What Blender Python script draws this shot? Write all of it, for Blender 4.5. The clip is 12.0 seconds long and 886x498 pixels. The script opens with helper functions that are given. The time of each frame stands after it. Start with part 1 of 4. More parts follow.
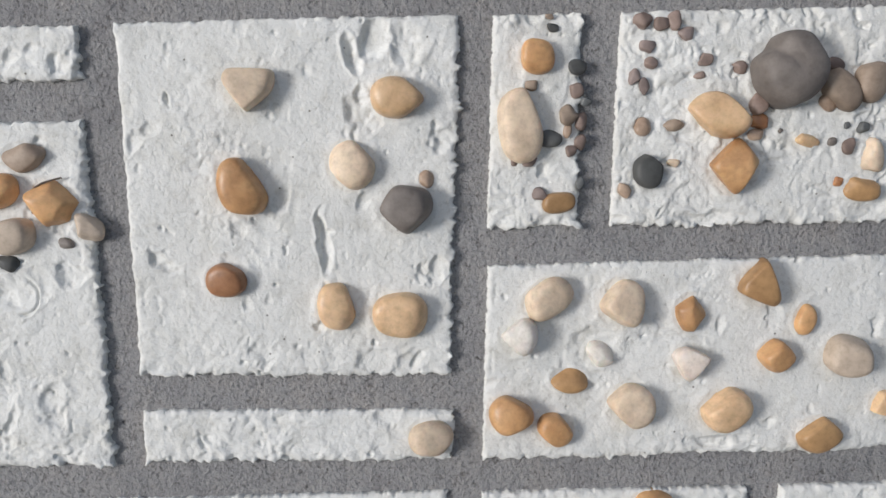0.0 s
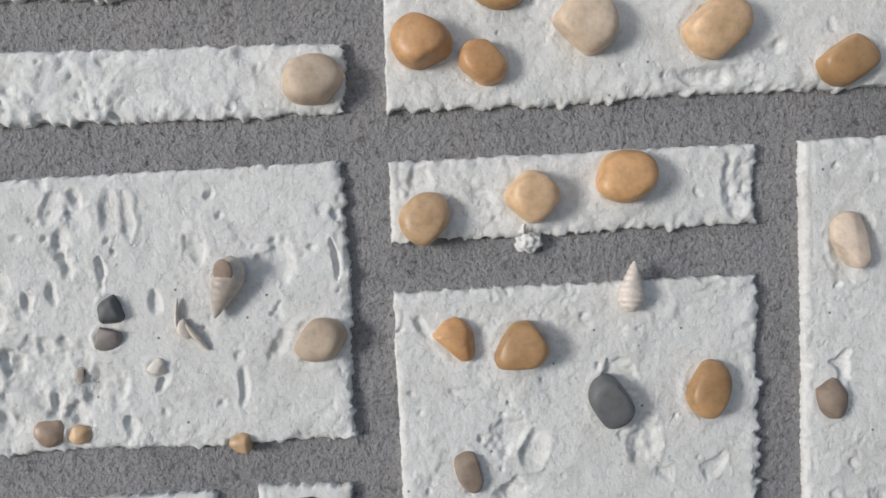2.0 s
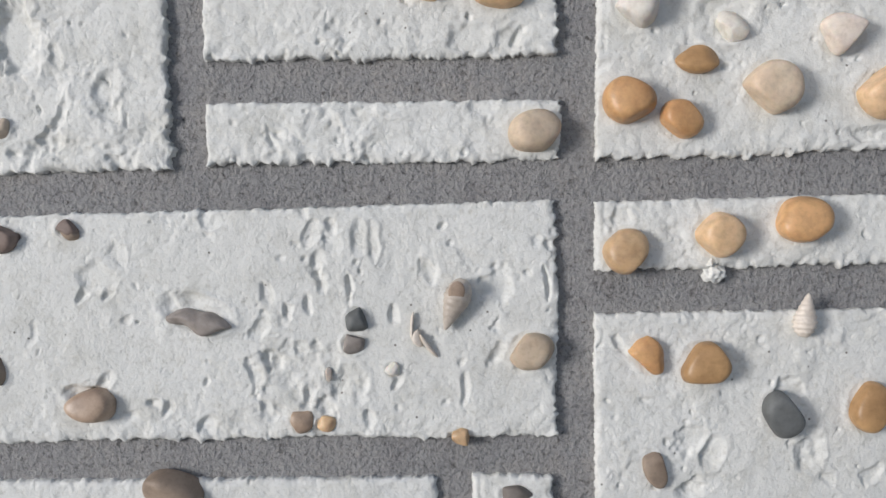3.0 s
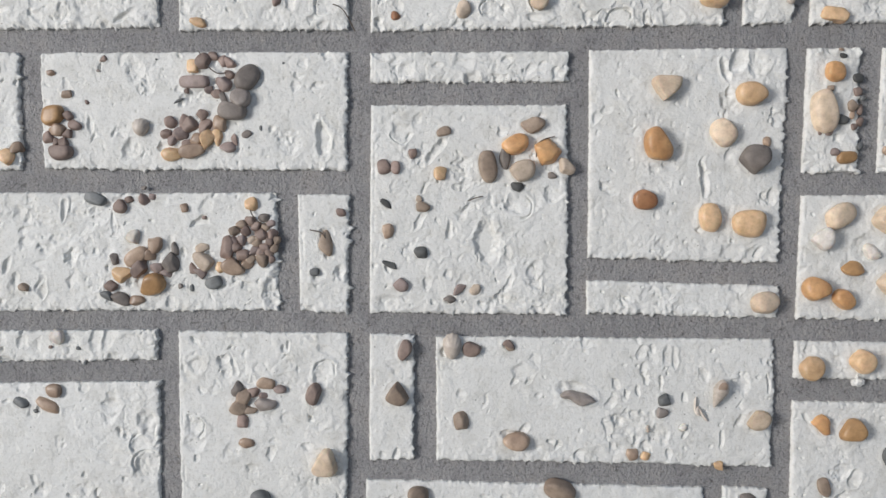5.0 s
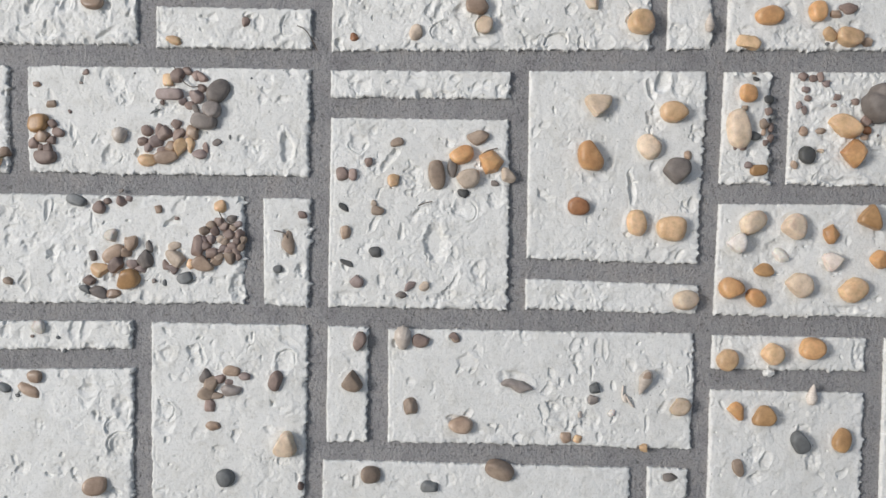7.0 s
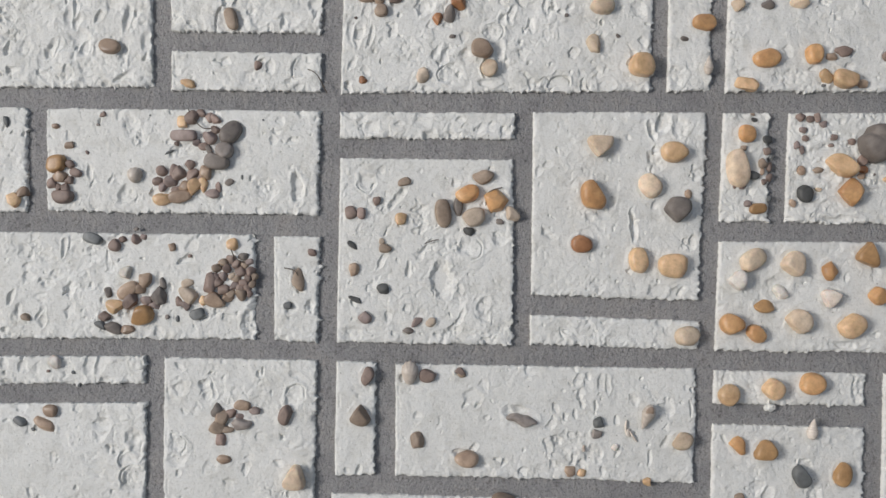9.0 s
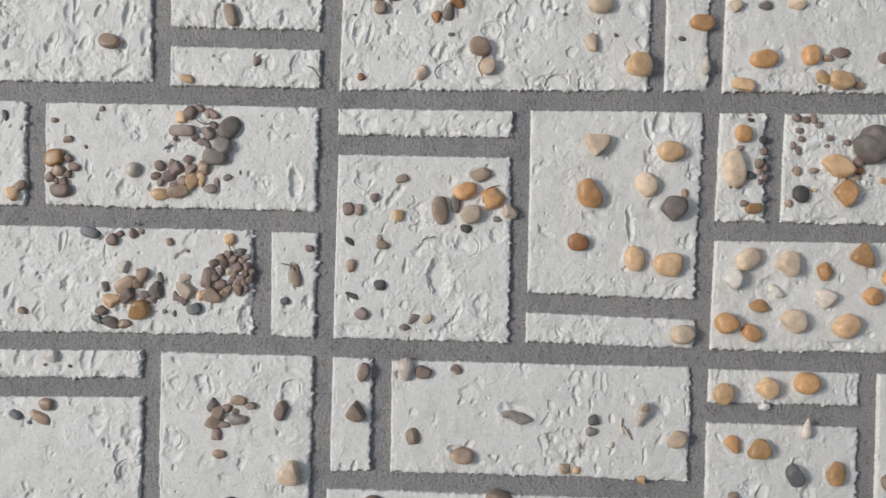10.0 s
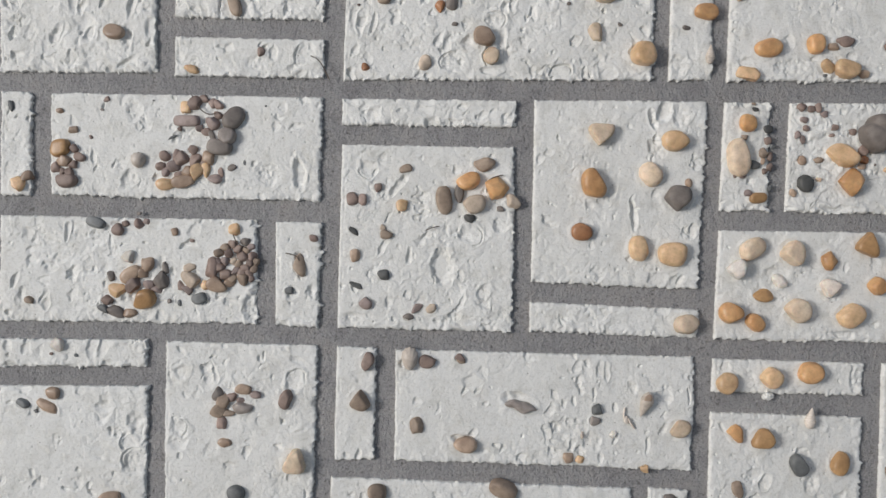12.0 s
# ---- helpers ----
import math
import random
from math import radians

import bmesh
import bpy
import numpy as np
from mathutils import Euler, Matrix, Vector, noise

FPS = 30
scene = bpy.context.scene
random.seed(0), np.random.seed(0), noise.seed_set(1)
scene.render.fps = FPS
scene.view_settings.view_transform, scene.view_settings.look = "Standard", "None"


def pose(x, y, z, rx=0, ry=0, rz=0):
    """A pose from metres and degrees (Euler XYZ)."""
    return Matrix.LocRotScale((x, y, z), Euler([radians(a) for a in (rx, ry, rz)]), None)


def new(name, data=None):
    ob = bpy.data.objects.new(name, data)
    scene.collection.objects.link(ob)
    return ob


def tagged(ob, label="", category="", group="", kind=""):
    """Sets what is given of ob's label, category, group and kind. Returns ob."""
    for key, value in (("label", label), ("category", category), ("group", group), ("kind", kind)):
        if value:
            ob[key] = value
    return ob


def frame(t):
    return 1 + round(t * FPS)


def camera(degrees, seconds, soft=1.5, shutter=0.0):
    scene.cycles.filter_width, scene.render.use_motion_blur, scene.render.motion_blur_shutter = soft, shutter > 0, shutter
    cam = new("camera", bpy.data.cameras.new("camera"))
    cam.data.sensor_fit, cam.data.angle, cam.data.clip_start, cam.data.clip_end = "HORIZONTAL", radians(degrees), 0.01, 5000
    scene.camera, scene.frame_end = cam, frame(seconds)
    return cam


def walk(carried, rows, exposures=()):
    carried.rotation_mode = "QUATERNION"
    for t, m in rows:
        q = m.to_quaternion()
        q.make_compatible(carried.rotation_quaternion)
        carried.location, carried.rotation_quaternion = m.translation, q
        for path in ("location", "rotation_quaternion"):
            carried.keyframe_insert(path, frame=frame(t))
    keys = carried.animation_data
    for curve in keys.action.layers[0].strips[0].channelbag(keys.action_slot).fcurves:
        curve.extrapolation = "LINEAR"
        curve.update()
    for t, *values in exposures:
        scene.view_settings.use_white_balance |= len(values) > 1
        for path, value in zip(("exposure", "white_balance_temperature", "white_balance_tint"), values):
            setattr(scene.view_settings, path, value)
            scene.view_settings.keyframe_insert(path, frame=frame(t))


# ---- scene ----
cam = camera(66.0, 12.0, soft=1.5)
PATH = [
    (0.0, pose(0.2039, -0.3095, 1.4691, 82.10, 0.69, -1.51)),
    (0.5, pose(0.2344, -0.2789, 1.4355, 81.47, 2.55, -0.14)),
    (0.7, pose(0.2379, -0.2726, 1.4296, 81.94, 3.45, 0.47)),
    (1.0, pose(0.2408, -0.2655, 1.4220, 81.37, 3.32, 0.45)),
    (1.2, pose(0.2484, -0.2580, 1.4056, 81.42, 3.31, 0.88)),
    (1.5, pose(0.2556, -0.2461, 1.3545, 84.41, 3.64, 1.16)),
    (1.8, pose(0.2467, -0.2411, 1.3083, 87.24, 2.87, -0.26)),
    (2.0, pose(0.2414, -0.2397, 1.2870, 87.07, 3.12, -1.38)),
    (2.2, pose(0.2256, -0.2417, 1.2860, 87.68, 2.94, -2.61)),
    (2.5, pose(0.2055, -0.2552, 1.2893, 88.44, 1.89, -0.71)),
    (3.0, pose(0.1738, -0.2806, 1.3016, 87.33, 1.56, 1.49)),
    (3.5, pose(0.0914, -0.3356, 1.3392, 87.69, 1.26, 1.27)),
    (3.7, pose(0.0483, -0.3600, 1.3418, 88.90, -0.14, -0.06)),
    (5.3, pose(-0.0327, -0.5569, 1.3869, 89.15, -0.58, 1.19)),
    (5.5, pose(-0.0308, -0.5751, 1.3826, 89.63, -0.75, 1.08)),
    (6.0, pose(-0.0111, -0.5984, 1.3884, 90.50, -1.54, 0.29)),
    (6.5, pose(-0.0161, -0.5811, 1.3815, 90.33, -1.66, 0.23)),
    (7.0, pose(-0.0025, -0.5768, 1.3764, 89.88, -1.04, -0.12)),
    (7.2, pose(-0.0023, -0.5764, 1.3807, 90.35, -0.99, -0.43)),
    (8.8, pose(0.0009, -0.5895, 1.3941, 90.78, -0.73, 0.24)),
    (9.0, pose(-0.0044, -0.5907, 1.3960, 91.06, -1.01, 0.25)),
    (9.5, pose(-0.0017, -0.5927, 1.3986, 91.36, -0.97, 0.11)),
    (10.0, pose(-0.0034, -0.5925, 1.3923, 91.17, -1.49, 0.08)),
    (10.5, pose(0.0066, -0.5934, 1.3914, 90.93, -1.32, 0.29)),
    (11.0, pose(0.0022, -0.5963, 1.3951, 91.18, -1.38, 0.23)),
    (11.5, pose(-0.0040, -0.5934, 1.3906, 91.15, -1.75, 0.13)),
    (12.0, pose(-0.0022, -0.5935, 1.3872, 90.79, -1.48, 0.49)),
]
# stops, kelvin and tint: the camera brightens, darkens and tints its picture a little on the way
EXPOSURES = [
    (0.0, 0.00, 6390, 10), (0.7, -0.01, 6390, 10), (1.1, -0.06, 6390, 10), (1.5, -0.17, 6390, 10),
    (2.0, -0.08, 6390, 10), (2.5, -0.04, 6390, 10), (3.5, -0.03, 6390, 10), (5.5, -0.06, 6450, 10),
    (6.0, -0.02, 6450, 10), (6.6, 0.01, 6450, 10), (7.2, 0.01, 6450, 10), (8.8, -0.20, 6530, 10),
    (12.0, -0.20, 6530, 10),
]
walk(cam, PATH, EXPOSURES)

# ---- light: open sky before the wall, and an added lamp in an unseen side wall to the west ----
world = bpy.data.worlds.new("sky")
scene.world = world
world.use_nodes = True
wn, wl = world.node_tree.nodes, world.node_tree.links
sky = wn.new("ShaderNodeTexSky")
sky.sky_type, sky.sun_disc = "NISHITA", False
sky.sun_elevation, sky.sun_rotation = radians(32), radians(-130)
sky.air_density, sky.dust_density = 1.0, 2.0
wn["Background"].inputs["Strength"].default_value = 0.105
wl.new(sky.outputs[0], wn["Background"].inputs["Color"])
SIDE_OPENING = (-2.1, -1.70, 1.58, 0.85, 0.85)      # x, middle y and z, width, height of the opening
# added area lamp, standing in for the brighter light from the left
glow = bpy.data.lights.new("added_side_light", "AREA")
glow.shape, glow.size, glow.size_y, glow.energy, glow.color = "RECTANGLE", SIDE_OPENING[4], SIDE_OPENING[3], 68, (1.0, 0.969, 0.955)
glow.spread = radians(140)
added_side_light = new("added_side_light", glow)
added_side_light.matrix_world = pose(SIDE_OPENING[0], SIDE_OPENING[1], SIDE_OPENING[2], 0, -90, 0)


# ---- materials ----
def material(name):
    m = bpy.data.materials.new(name)
    m.use_nodes = True
    nt = m.node_tree
    return m, nt.nodes, nt.links, nt.nodes["Principled BSDF"]


def noise_node(n, l, scale, detail=4.0, rough=0.55):
    co = n.new("ShaderNodeTexCoord")
    t = n.new("ShaderNodeTexNoise")
    t.inputs["Scale"].default_value, t.inputs["Detail"].default_value, t.inputs["Roughness"].default_value = scale, detail, rough
    l.new(co.outputs["Object"], t.inputs["Vector"])
    return t


def ramp(n, l, src, stops):
    r = n.new("ShaderNodeValToRGB")
    e = r.color_ramp.elements
    while len(e) < len(stops):
        e.new(0.5)
    for k, (at, col) in zip(e, stops):
        k.position, k.color = at, (*col, 1)
    l.new(src, r.inputs["Fac"])
    return r.outputs["Color"]


def mix(n, l, mode, fac, a, b):
    m = n.new("ShaderNodeMix")
    m.data_type, m.blend_type = "RGBA", mode
    for socket, value in ((m.inputs["Factor"], fac), (m.inputs["A"], a), (m.inputs["B"], b)):
        if hasattr(value, "links"):
            l.new(value, socket)
        else:
            socket.default_value = value
    return m.outputs["Result"]


def bump(n, l, bsdf, layers):
    """layers: (height socket, strength, distance), coarse first."""
    last = None
    for height, strength, distance in layers:
        b = n.new("ShaderNodeBump")
        b.inputs["Strength"].default_value, b.inputs["Distance"].default_value = strength, distance
        l.new(height, b.inputs["Height"])
        if last:
            l.new(last, b.inputs["Normal"])
        last = b.outputs["Normal"]
    l.new(last, bsdf.inputs["Normal"])


def plaster():
    m, n, l, p = material("white_plaster")
    broad = noise_node(n, l, 14, 3)
    col = ramp(n, l, broad.outputs["Fac"], [(0.3, (0.724, 0.722, 0.684)), (0.7, (0.780, 0.782, 0.750))])
    # dark grains of sand, a few to the square inch
    cells = n.new("ShaderNodeTexVoronoi")
    cells.inputs["Scale"].default_value = 130
    l.new(n.new("ShaderNodeTexCoord").outputs["Object"], cells.inputs["Vector"])
    dots = ramp(n, l, cells.outputs["Distance"], [(0.035, (0.25, 0.23, 0.21)), (0.085, (1, 1, 1))])
    pick = n.new("ShaderNodeSeparateColor")
    l.new(cells.outputs["Color"], pick.inputs["Color"])
    chosen = n.new("ShaderNodeMath")
    chosen.operation, chosen.inputs[1].default_value = "GREATER_THAN", 0.72
    l.new(pick.outputs["Red"], chosen.inputs[0])
    col = mix(n, l, "MULTIPLY", chosen.outputs["Value"], col, dots)
    stain = noise_node(n, l, 60, 5, 0.65)
    col = mix(n, l, "MULTIPLY", 0.8, col, ramp(n, l, stain.outputs["Fac"], [(0.28, (0.80, 0.79, 0.76)), (0.5, (1, 1, 1))]))
    fine = noise_node(n, l, 420, 3, 0.6)
    col = mix(n, l, "MULTIPLY", 0.7, col, ramp(n, l, fine.outputs["Fac"], [(0.30, (0.78, 0.77, 0.75)), (0.48, (1, 1, 1))]))
    l.new(col, p.inputs["Base Color"])
    p.inputs["Roughness"].default_value = 0.9
    p.inputs["Specular IOR Level"].default_value = 0.25
    pits = ramp(n, l, noise_node(n, l, 260, 3, 0.55).outputs["Fac"], [(0.30, (0, 0, 0)), (0.40, (1, 1, 1))])
    bump(n, l, p, [(pits, 0.35, 0.0006), (noise_node(n, l, 170, 5, 0.6).outputs["Fac"], 0.55, 0.0012), (noise_node(n, l, 650, 4, 0.65).outputs["Fac"], 0.6, 0.0006)])
    return m


def concrete():
    m, n, l, p = material("grey_concrete")
    broad = noise_node(n, l, 9, 4)
    col = ramp(n, l, broad.outputs["Fac"], [(0.3, (0.315, 0.311, 0.309)), (0.55, (0.355, 0.351, 0.349)), (0.75, (0.385, 0.374, 0.365))])
    blot = noise_node(n, l, 38, 5, 0.7)
    col = mix(n, l, "MULTIPLY", 0.9, col, ramp(n, l, blot.outputs["Fac"], [(0.32, (0.80, 0.79, 0.80)), (0.5, (1, 1, 1)), (0.68, (1.06, 1.03, 1.0))]))
    crumb = noise_node(n, l, 380, 5, 0.7)
    col = mix(n, l, "MULTIPLY", 1.0, col, ramp(n, l, crumb.outputs["Fac"], [(0.30, (0.38, 0.36, 0.35)), (0.42, (1, 1, 1)), (0.64, (1, 1, 1)), (0.76, (1.35, 1.3, 1.22))]))
    grain = noise_node(n, l, 560, 4, 0.7)
    hollow = noise_node(n, l, 150, 3, 0.6)
    # the pores' inner shade put into the colour, where the bump sinks too
    col = mix(n, l, "MULTIPLY", 0.75, col, ramp(n, l, hollow.outputs["Fac"], [(0.27, (0.42, 0.41, 0.40)), (0.36, (1, 1, 1)), (0.66, (1, 1, 1)), (0.76, (1.2, 1.19, 1.17))]))
    col = mix(n, l, "MULTIPLY", 0.55, col, ramp(n, l, grain.outputs["Fac"], [(0.33, (0.30, 0.29, 0.285)), (0.46, (0.92, 0.92, 0.92)), (0.70, (1.25, 1.23, 1.2))]))
    l.new(col, p.inputs["Base Color"])
    p.inputs["Roughness"].default_value = 0.9
    bump(n, l, p, [(hollow.outputs["Fac"], 0.6, 0.003), (noise_node(n, l, 240, 4).outputs["Fac"], 0.8, 0.0022), (grain.outputs["Fac"], 1.0, 0.0020)])
    return m


def stone_material(name, dark, light, rough=0.5, glassy=0.0):
    m, n, l, p = material(name)
    info = n.new("ShaderNodeObjectInfo")
    # one speckle pattern a stone: shift the texture by the stone's own number
    co, shift, add = n.new("ShaderNodeTexCoord"), n.new("ShaderNodeMath"), n.new("ShaderNodeVectorMath")
    shift.operation, shift.inputs[1].default_value = "MULTIPLY", 3.0
    add.operation = "ADD"
    l.new(info.outputs["Random"], shift.inputs[0])
    l.new(co.outputs["Object"], add.inputs[0])
    l.new(shift.outputs["Value"], add.inputs[1])

    def field(scale, detail, roughness):
        f = noise_node(n, l, scale, detail, roughness)
        l.new(add.outputs["Vector"], f.inputs["Vector"])
        return f

    cloud = field(48, 4, 0.58)
    col = ramp(n, l, cloud.outputs["Fac"], [(0.33, dark), (0.64, light)])
    veins = field(210, 4, 0.6)
    col = mix(n, l, "MULTIPLY", 0.48, col, ramp(n, l, veins.outputs["Fac"], [(0.34, (0.66, 0.64, 0.63)), (0.52, (1, 1, 1)), (0.70, (1.18, 1.19, 1.22))]))
    shade = n.new("ShaderNodeHueSaturation")
    spread = n.new("ShaderNodeMapRange")
    spread.inputs["To Min"].default_value, spread.inputs["To Max"].default_value = 0.82, 1.2
    l.new(info.outputs["Random"], spread.inputs["Value"])
    l.new(spread.outputs["Result"], shade.inputs["Value"])
    l.new(col, shade.inputs["Color"])
    pits = field(600, 3, 0.55)
    col = mix(n, l, "MULTIPLY", 0.22, shade.outputs["Color"], ramp(n, l, pits.outputs["Fac"], [(0.3, (0.6, 0.57, 0.52)), (0.5, (1, 1, 1))]))
    l.new(col, p.inputs["Base Color"])
    p.inputs["Roughness"].default_value = rough
    p.inputs["Specular IOR Level"].default_value = 0.5
    p.inputs["Subsurface Weight"].default_value = glassy
    p.inputs["Subsurface Radius"].default_value = (1.0, 0.5, 0.25)
    p.inputs["Subsurface Scale"].default_value = 0.004
    bump(n, l, p, [(veins.outputs["Fac"], 0.12, 0.0010), (pits.outputs["Fac"], 0.25, 0.0004)])
    return m


PLASTER, CONCRETE = plaster(), concrete()
COLOURS = {
    "tan": ((0.30, 0.21, 0.15), (0.45, 0.335, 0.245), "tan brown"),
    "sand": ((0.53, 0.35, 0.19), (0.71, 0.495, 0.30), "sandy yellow"),
    "amber": ((0.47, 0.25, 0.108), (0.655, 0.39, 0.187), "amber orange"),
    "rust": ((0.3, 0.14, 0.066), (0.45, 0.228, 0.11), "russet brown"),
    "bronze": ((0.335, 0.192, 0.085), (0.485, 0.295, 0.138), "bronze brown"),
    "cream": ((0.55, 0.43, 0.31), (0.70, 0.565, 0.42), "cream coloured"),
    "pearl": ((0.56, 0.48, 0.41), (0.68, 0.60, 0.52), "pale pinkish white"),
    "white": ((0.58, 0.54, 0.47), (0.72, 0.68, 0.62), "chalky white"),
    "stone": ((0.50, 0.405, 0.31), (0.65, 0.535, 0.42), "pale grey beige"),
    "bark": ((0.235, 0.175, 0.13), (0.365, 0.285, 0.215), "brown mottled"),
    "umber": ((0.185, 0.132, 0.110), (0.30, 0.225, 0.188), "dark brown"),
    "grey": ((0.155, 0.135, 0.12), (0.235, 0.205, 0.18), "brownish grey"),
    "slate": ((0.115, 0.122, 0.121), (0.195, 0.203, 0.20), "dark slate grey"),
    "dove": ((0.27, 0.235, 0.21), (0.40, 0.352, 0.315), "dove grey"),
    "basalt": ((0.055, 0.056, 0.054), (0.105, 0.107, 0.102), "near-black"),
    "mauve": ((0.195, 0.148, 0.132), (0.315, 0.25, 0.225), "mauve brown"),
    "pink": ((0.26, 0.185, 0.155), (0.36, 0.27, 0.23), "dusky pink"),
}
STONE = {k: stone_material(k + "_stone", a, b, 0.42 if k in ("amber", "sand", "rust", "tan", "bronze") else 0.6, 0.18 if k in ("amber", "sand", "rust", "cream", "pearl", "white") else 0.0) for k, (a, b, _) in COLOURS.items()}


# ---- relief arithmetic ----
def lattice(x, z, seed):
    """Smooth value noise in -1..1 over arrays, one cell a unit."""
    table = np.random.RandomState(seed).uniform(-1, 1, (64, 64))
    xi, zi = np.floor(x).astype(int), np.floor(z).astype(int)
    fx, fz = x - xi, z - zi
    fx, fz = fx * fx * (3 - 2 * fx), fz * fz * (3 - 2 * fz)
    g = lambda a, b: table[(xi + a) % 64, (zi + b) % 64]
    return (g(0, 0) * (1 - fx) + g(1, 0) * fx) * (1 - fz) + (g(0, 1) * (1 - fx) + g(1, 1) * fx) * fz


def fractal(x, z, size, octaves, seed):
    total, gain = 0.0, 1.0
    for k in range(octaves):
        total = total + gain * lattice(x / size + 7.3 * k, z / size + 3.1 * k, seed + k)
        size, gain = size / 2.1, gain * 0.5
    return total


def mesh_object(name, verts, faces, mat, parent=None, smooth=True):
    me = bpy.data.meshes.new(name)
    me.from_pydata(verts, [], faces)
    me.materials.append(mat)
    if smooth:
        me.polygons.foreach_set("use_smooth", [True] * len(me.polygons))
    me.update()
    ob = new(name, me)
    if parent:
        ob.parent = parent
    return ob


# ---- the wall: a concrete slab with plaster blocks on its face ----
DEPTH = 0.0037          # how far the plaster stands out of the joints
STONES, DENTS, GROOVES, BLOCKS = [], [], [], []


def stone(x, z, w, h, turn, colour, shape="round", cuts=()):
    """cuts: flat flanks of the outline, as (degrees, reach)."""
    STONES.append((x, z, w, h, turn, colour, shape, cuts))


def dent(x, z, w, h, turn, depth=0.0022, grain=0.0):
    DENTS.append((x, z, w, h, turn, depth, grain))


def groove(x, z, reach, start, end, depth):
    """A crack along an arc, from start to end degrees."""
    GROOVES.append((x, z, reach, start, end, depth))


def block(key, tl, tr, br, bl, rough=1.0, dents=1.0):
    BLOCKS.append((key, tl, tr, br, bl, rough, dents))


block("A", (-0.4035, 1.6197), (-0.2690, 1.6619), (-0.2633, 1.5442), (-0.4008, 1.5415), 1.5, 2.2)
block("B", (-0.2511, 1.6622), (-0.1170, 1.6644), (-0.1165, 1.5939), (-0.2483, 1.5937), 1.2, 1.6)
block("C", (-0.2473, 1.5758), (-0.1166, 1.5759), (-0.1149, 1.5431), (-0.2464, 1.5415), 0.8, 0.6)
block("D", (-0.0981, 1.6647), (0.1721, 1.6690), (0.1703, 1.5473), (-0.0986, 1.5414), 1, 0.9)
block("E", (0.1869, 1.6692), (0.2236, 1.6698), (0.2221, 1.5491), (0.1856, 1.5476), 0.6, 0.2)
block("F", (0.2394, 1.6701), (0.4364, 1.6732), (0.4324, 1.5516), (0.2364, 1.5484), 0.9, 0.4)
block("G", (-0.3992, 1.5238), (-0.3724, 1.5240), (-0.3706, 1.4332), (-0.3969, 1.4334), 0.7, 0.5)
block("H", (-0.3552, 1.5238), (-0.1170, 1.5252), (-0.1161, 1.4343), (-0.3524, 1.4343), 0.8, 0.5)
block("I", (-0.0987, 1.5250), (0.0537, 1.5265), (0.0525, 1.5038), (-0.0983, 1.5023), 1.2, 1.4)
block("O", (-0.0979, 1.4844), (0.0528, 1.4855), (0.0547, 1.3255), (-0.0976, 1.3248), 0.75, 0.5)
block("J", (0.0695, 1.5273), (0.2198, 1.5298), (0.2137, 1.3663), (0.0702, 1.3692), 0.6, 0.25)
block("K", (0.2350, 1.5295), (0.2744, 1.5302), (0.2725, 1.4359), (0.2323, 1.4357), 2.0, 0.5)
block("L", (0.2921, 1.5305), (0.4363, 1.5323), (0.4323, 1.4361), (0.2887, 1.4352), 1.9, 0.6)
block("M", (-0.3957, 1.4151), (-0.1708, 1.4162), (-0.1686, 1.3256), (-0.3949, 1.3230), 1.1, 0.9)
block("N", (-0.1540, 1.4155), (-0.1147, 1.4156), (-0.1147, 1.3240), (-0.1520, 1.3259), 1.0, 0.8)
block("P", (0.0695, 1.3511), (0.2153, 1.3482), (0.2140, 1.3243), (0.0698, 1.3262), 1, 0.6)
block("Q", (0.2324, 1.4175), (0.4323, 1.4199), (0.4284, 1.3246), (0.2297, 1.3236), 0.45, 0.15)
block("R", (-0.3938, 1.3071), (-0.2638, 1.3093), (-0.2631, 1.2864), (-0.3931, 1.2830), 1.2, 1)
block("S", (-0.2471, 1.3086), (-0.1153, 1.3084), (-0.1148, 1.1486), (-0.2433, 1.1487), 0.6, 0.5)
block("T", (-0.0977, 1.3082), (-0.0624, 1.3069), (-0.0630, 1.2117), (-0.0971, 1.2092), 0.45, 0.25)
block("U", (-0.0463, 1.3067), (0.2127, 1.3072), (0.2116, 1.2098), (-0.0450, 1.2111), 0.5, 0.35)
block("V", (0.2293, 1.3061), (0.3591, 1.3059), (0.3582, 1.2782), (0.2286, 1.2779), 0.6, 0.1)
block("W", (-0.3919, 1.2661), (-0.2627, 1.2694), (-0.2603, 1.1460), (-0.3902, 1.1379), 0.8, 0.7)
block("X", (0.2282, 1.2599), (0.3578, 1.2592), (0.3547, 1.1377), (0.2267, 1.1373), 0.5, 0.15)
block("Y", (-0.0999, 1.1944), (0.1606, 1.1922), (0.1605, 1.1352), (-0.0992, 1.1344), 0.6, 0.2)
block("Z", (0.1757, 1.1935), (0.2091, 1.1918), (0.2090, 1.1362), (0.1761, 1.1355), 0.6, 0.3)
block("AA", (0.3757, 1.3061), (0.4322, 1.3061), (0.4283, 1.1409), (0.3731, 1.1399), 0.5, 0.2)
block("LA", (-0.4756, 1.6193), (-0.4181, 1.6197), (-0.4164, 1.5404), (-0.4750, 1.5400), 0.7, 0.5)
block("LB", (-0.4749, 1.5255), (-0.4143, 1.5260), (-0.4124, 1.3672), (-0.4735, 1.3663), 0.7, 0.5)
block("LC", (-0.4734, 1.3519), (-0.4122, 1.3527), (-0.4120, 1.3252), (-0.4732, 1.3243), 0.7, 0.5)
block("LD", (-0.4730, 1.3069), (-0.4104, 1.3078), (-0.4095, 1.2078), (-0.4722, 1.2066), 0.7, 0.5)
block("LE", (-0.4720, 1.1906), (-0.4093, 1.1918), (-0.4087, 1.1230), (-0.4715, 1.1217), 0.7, 0.5)

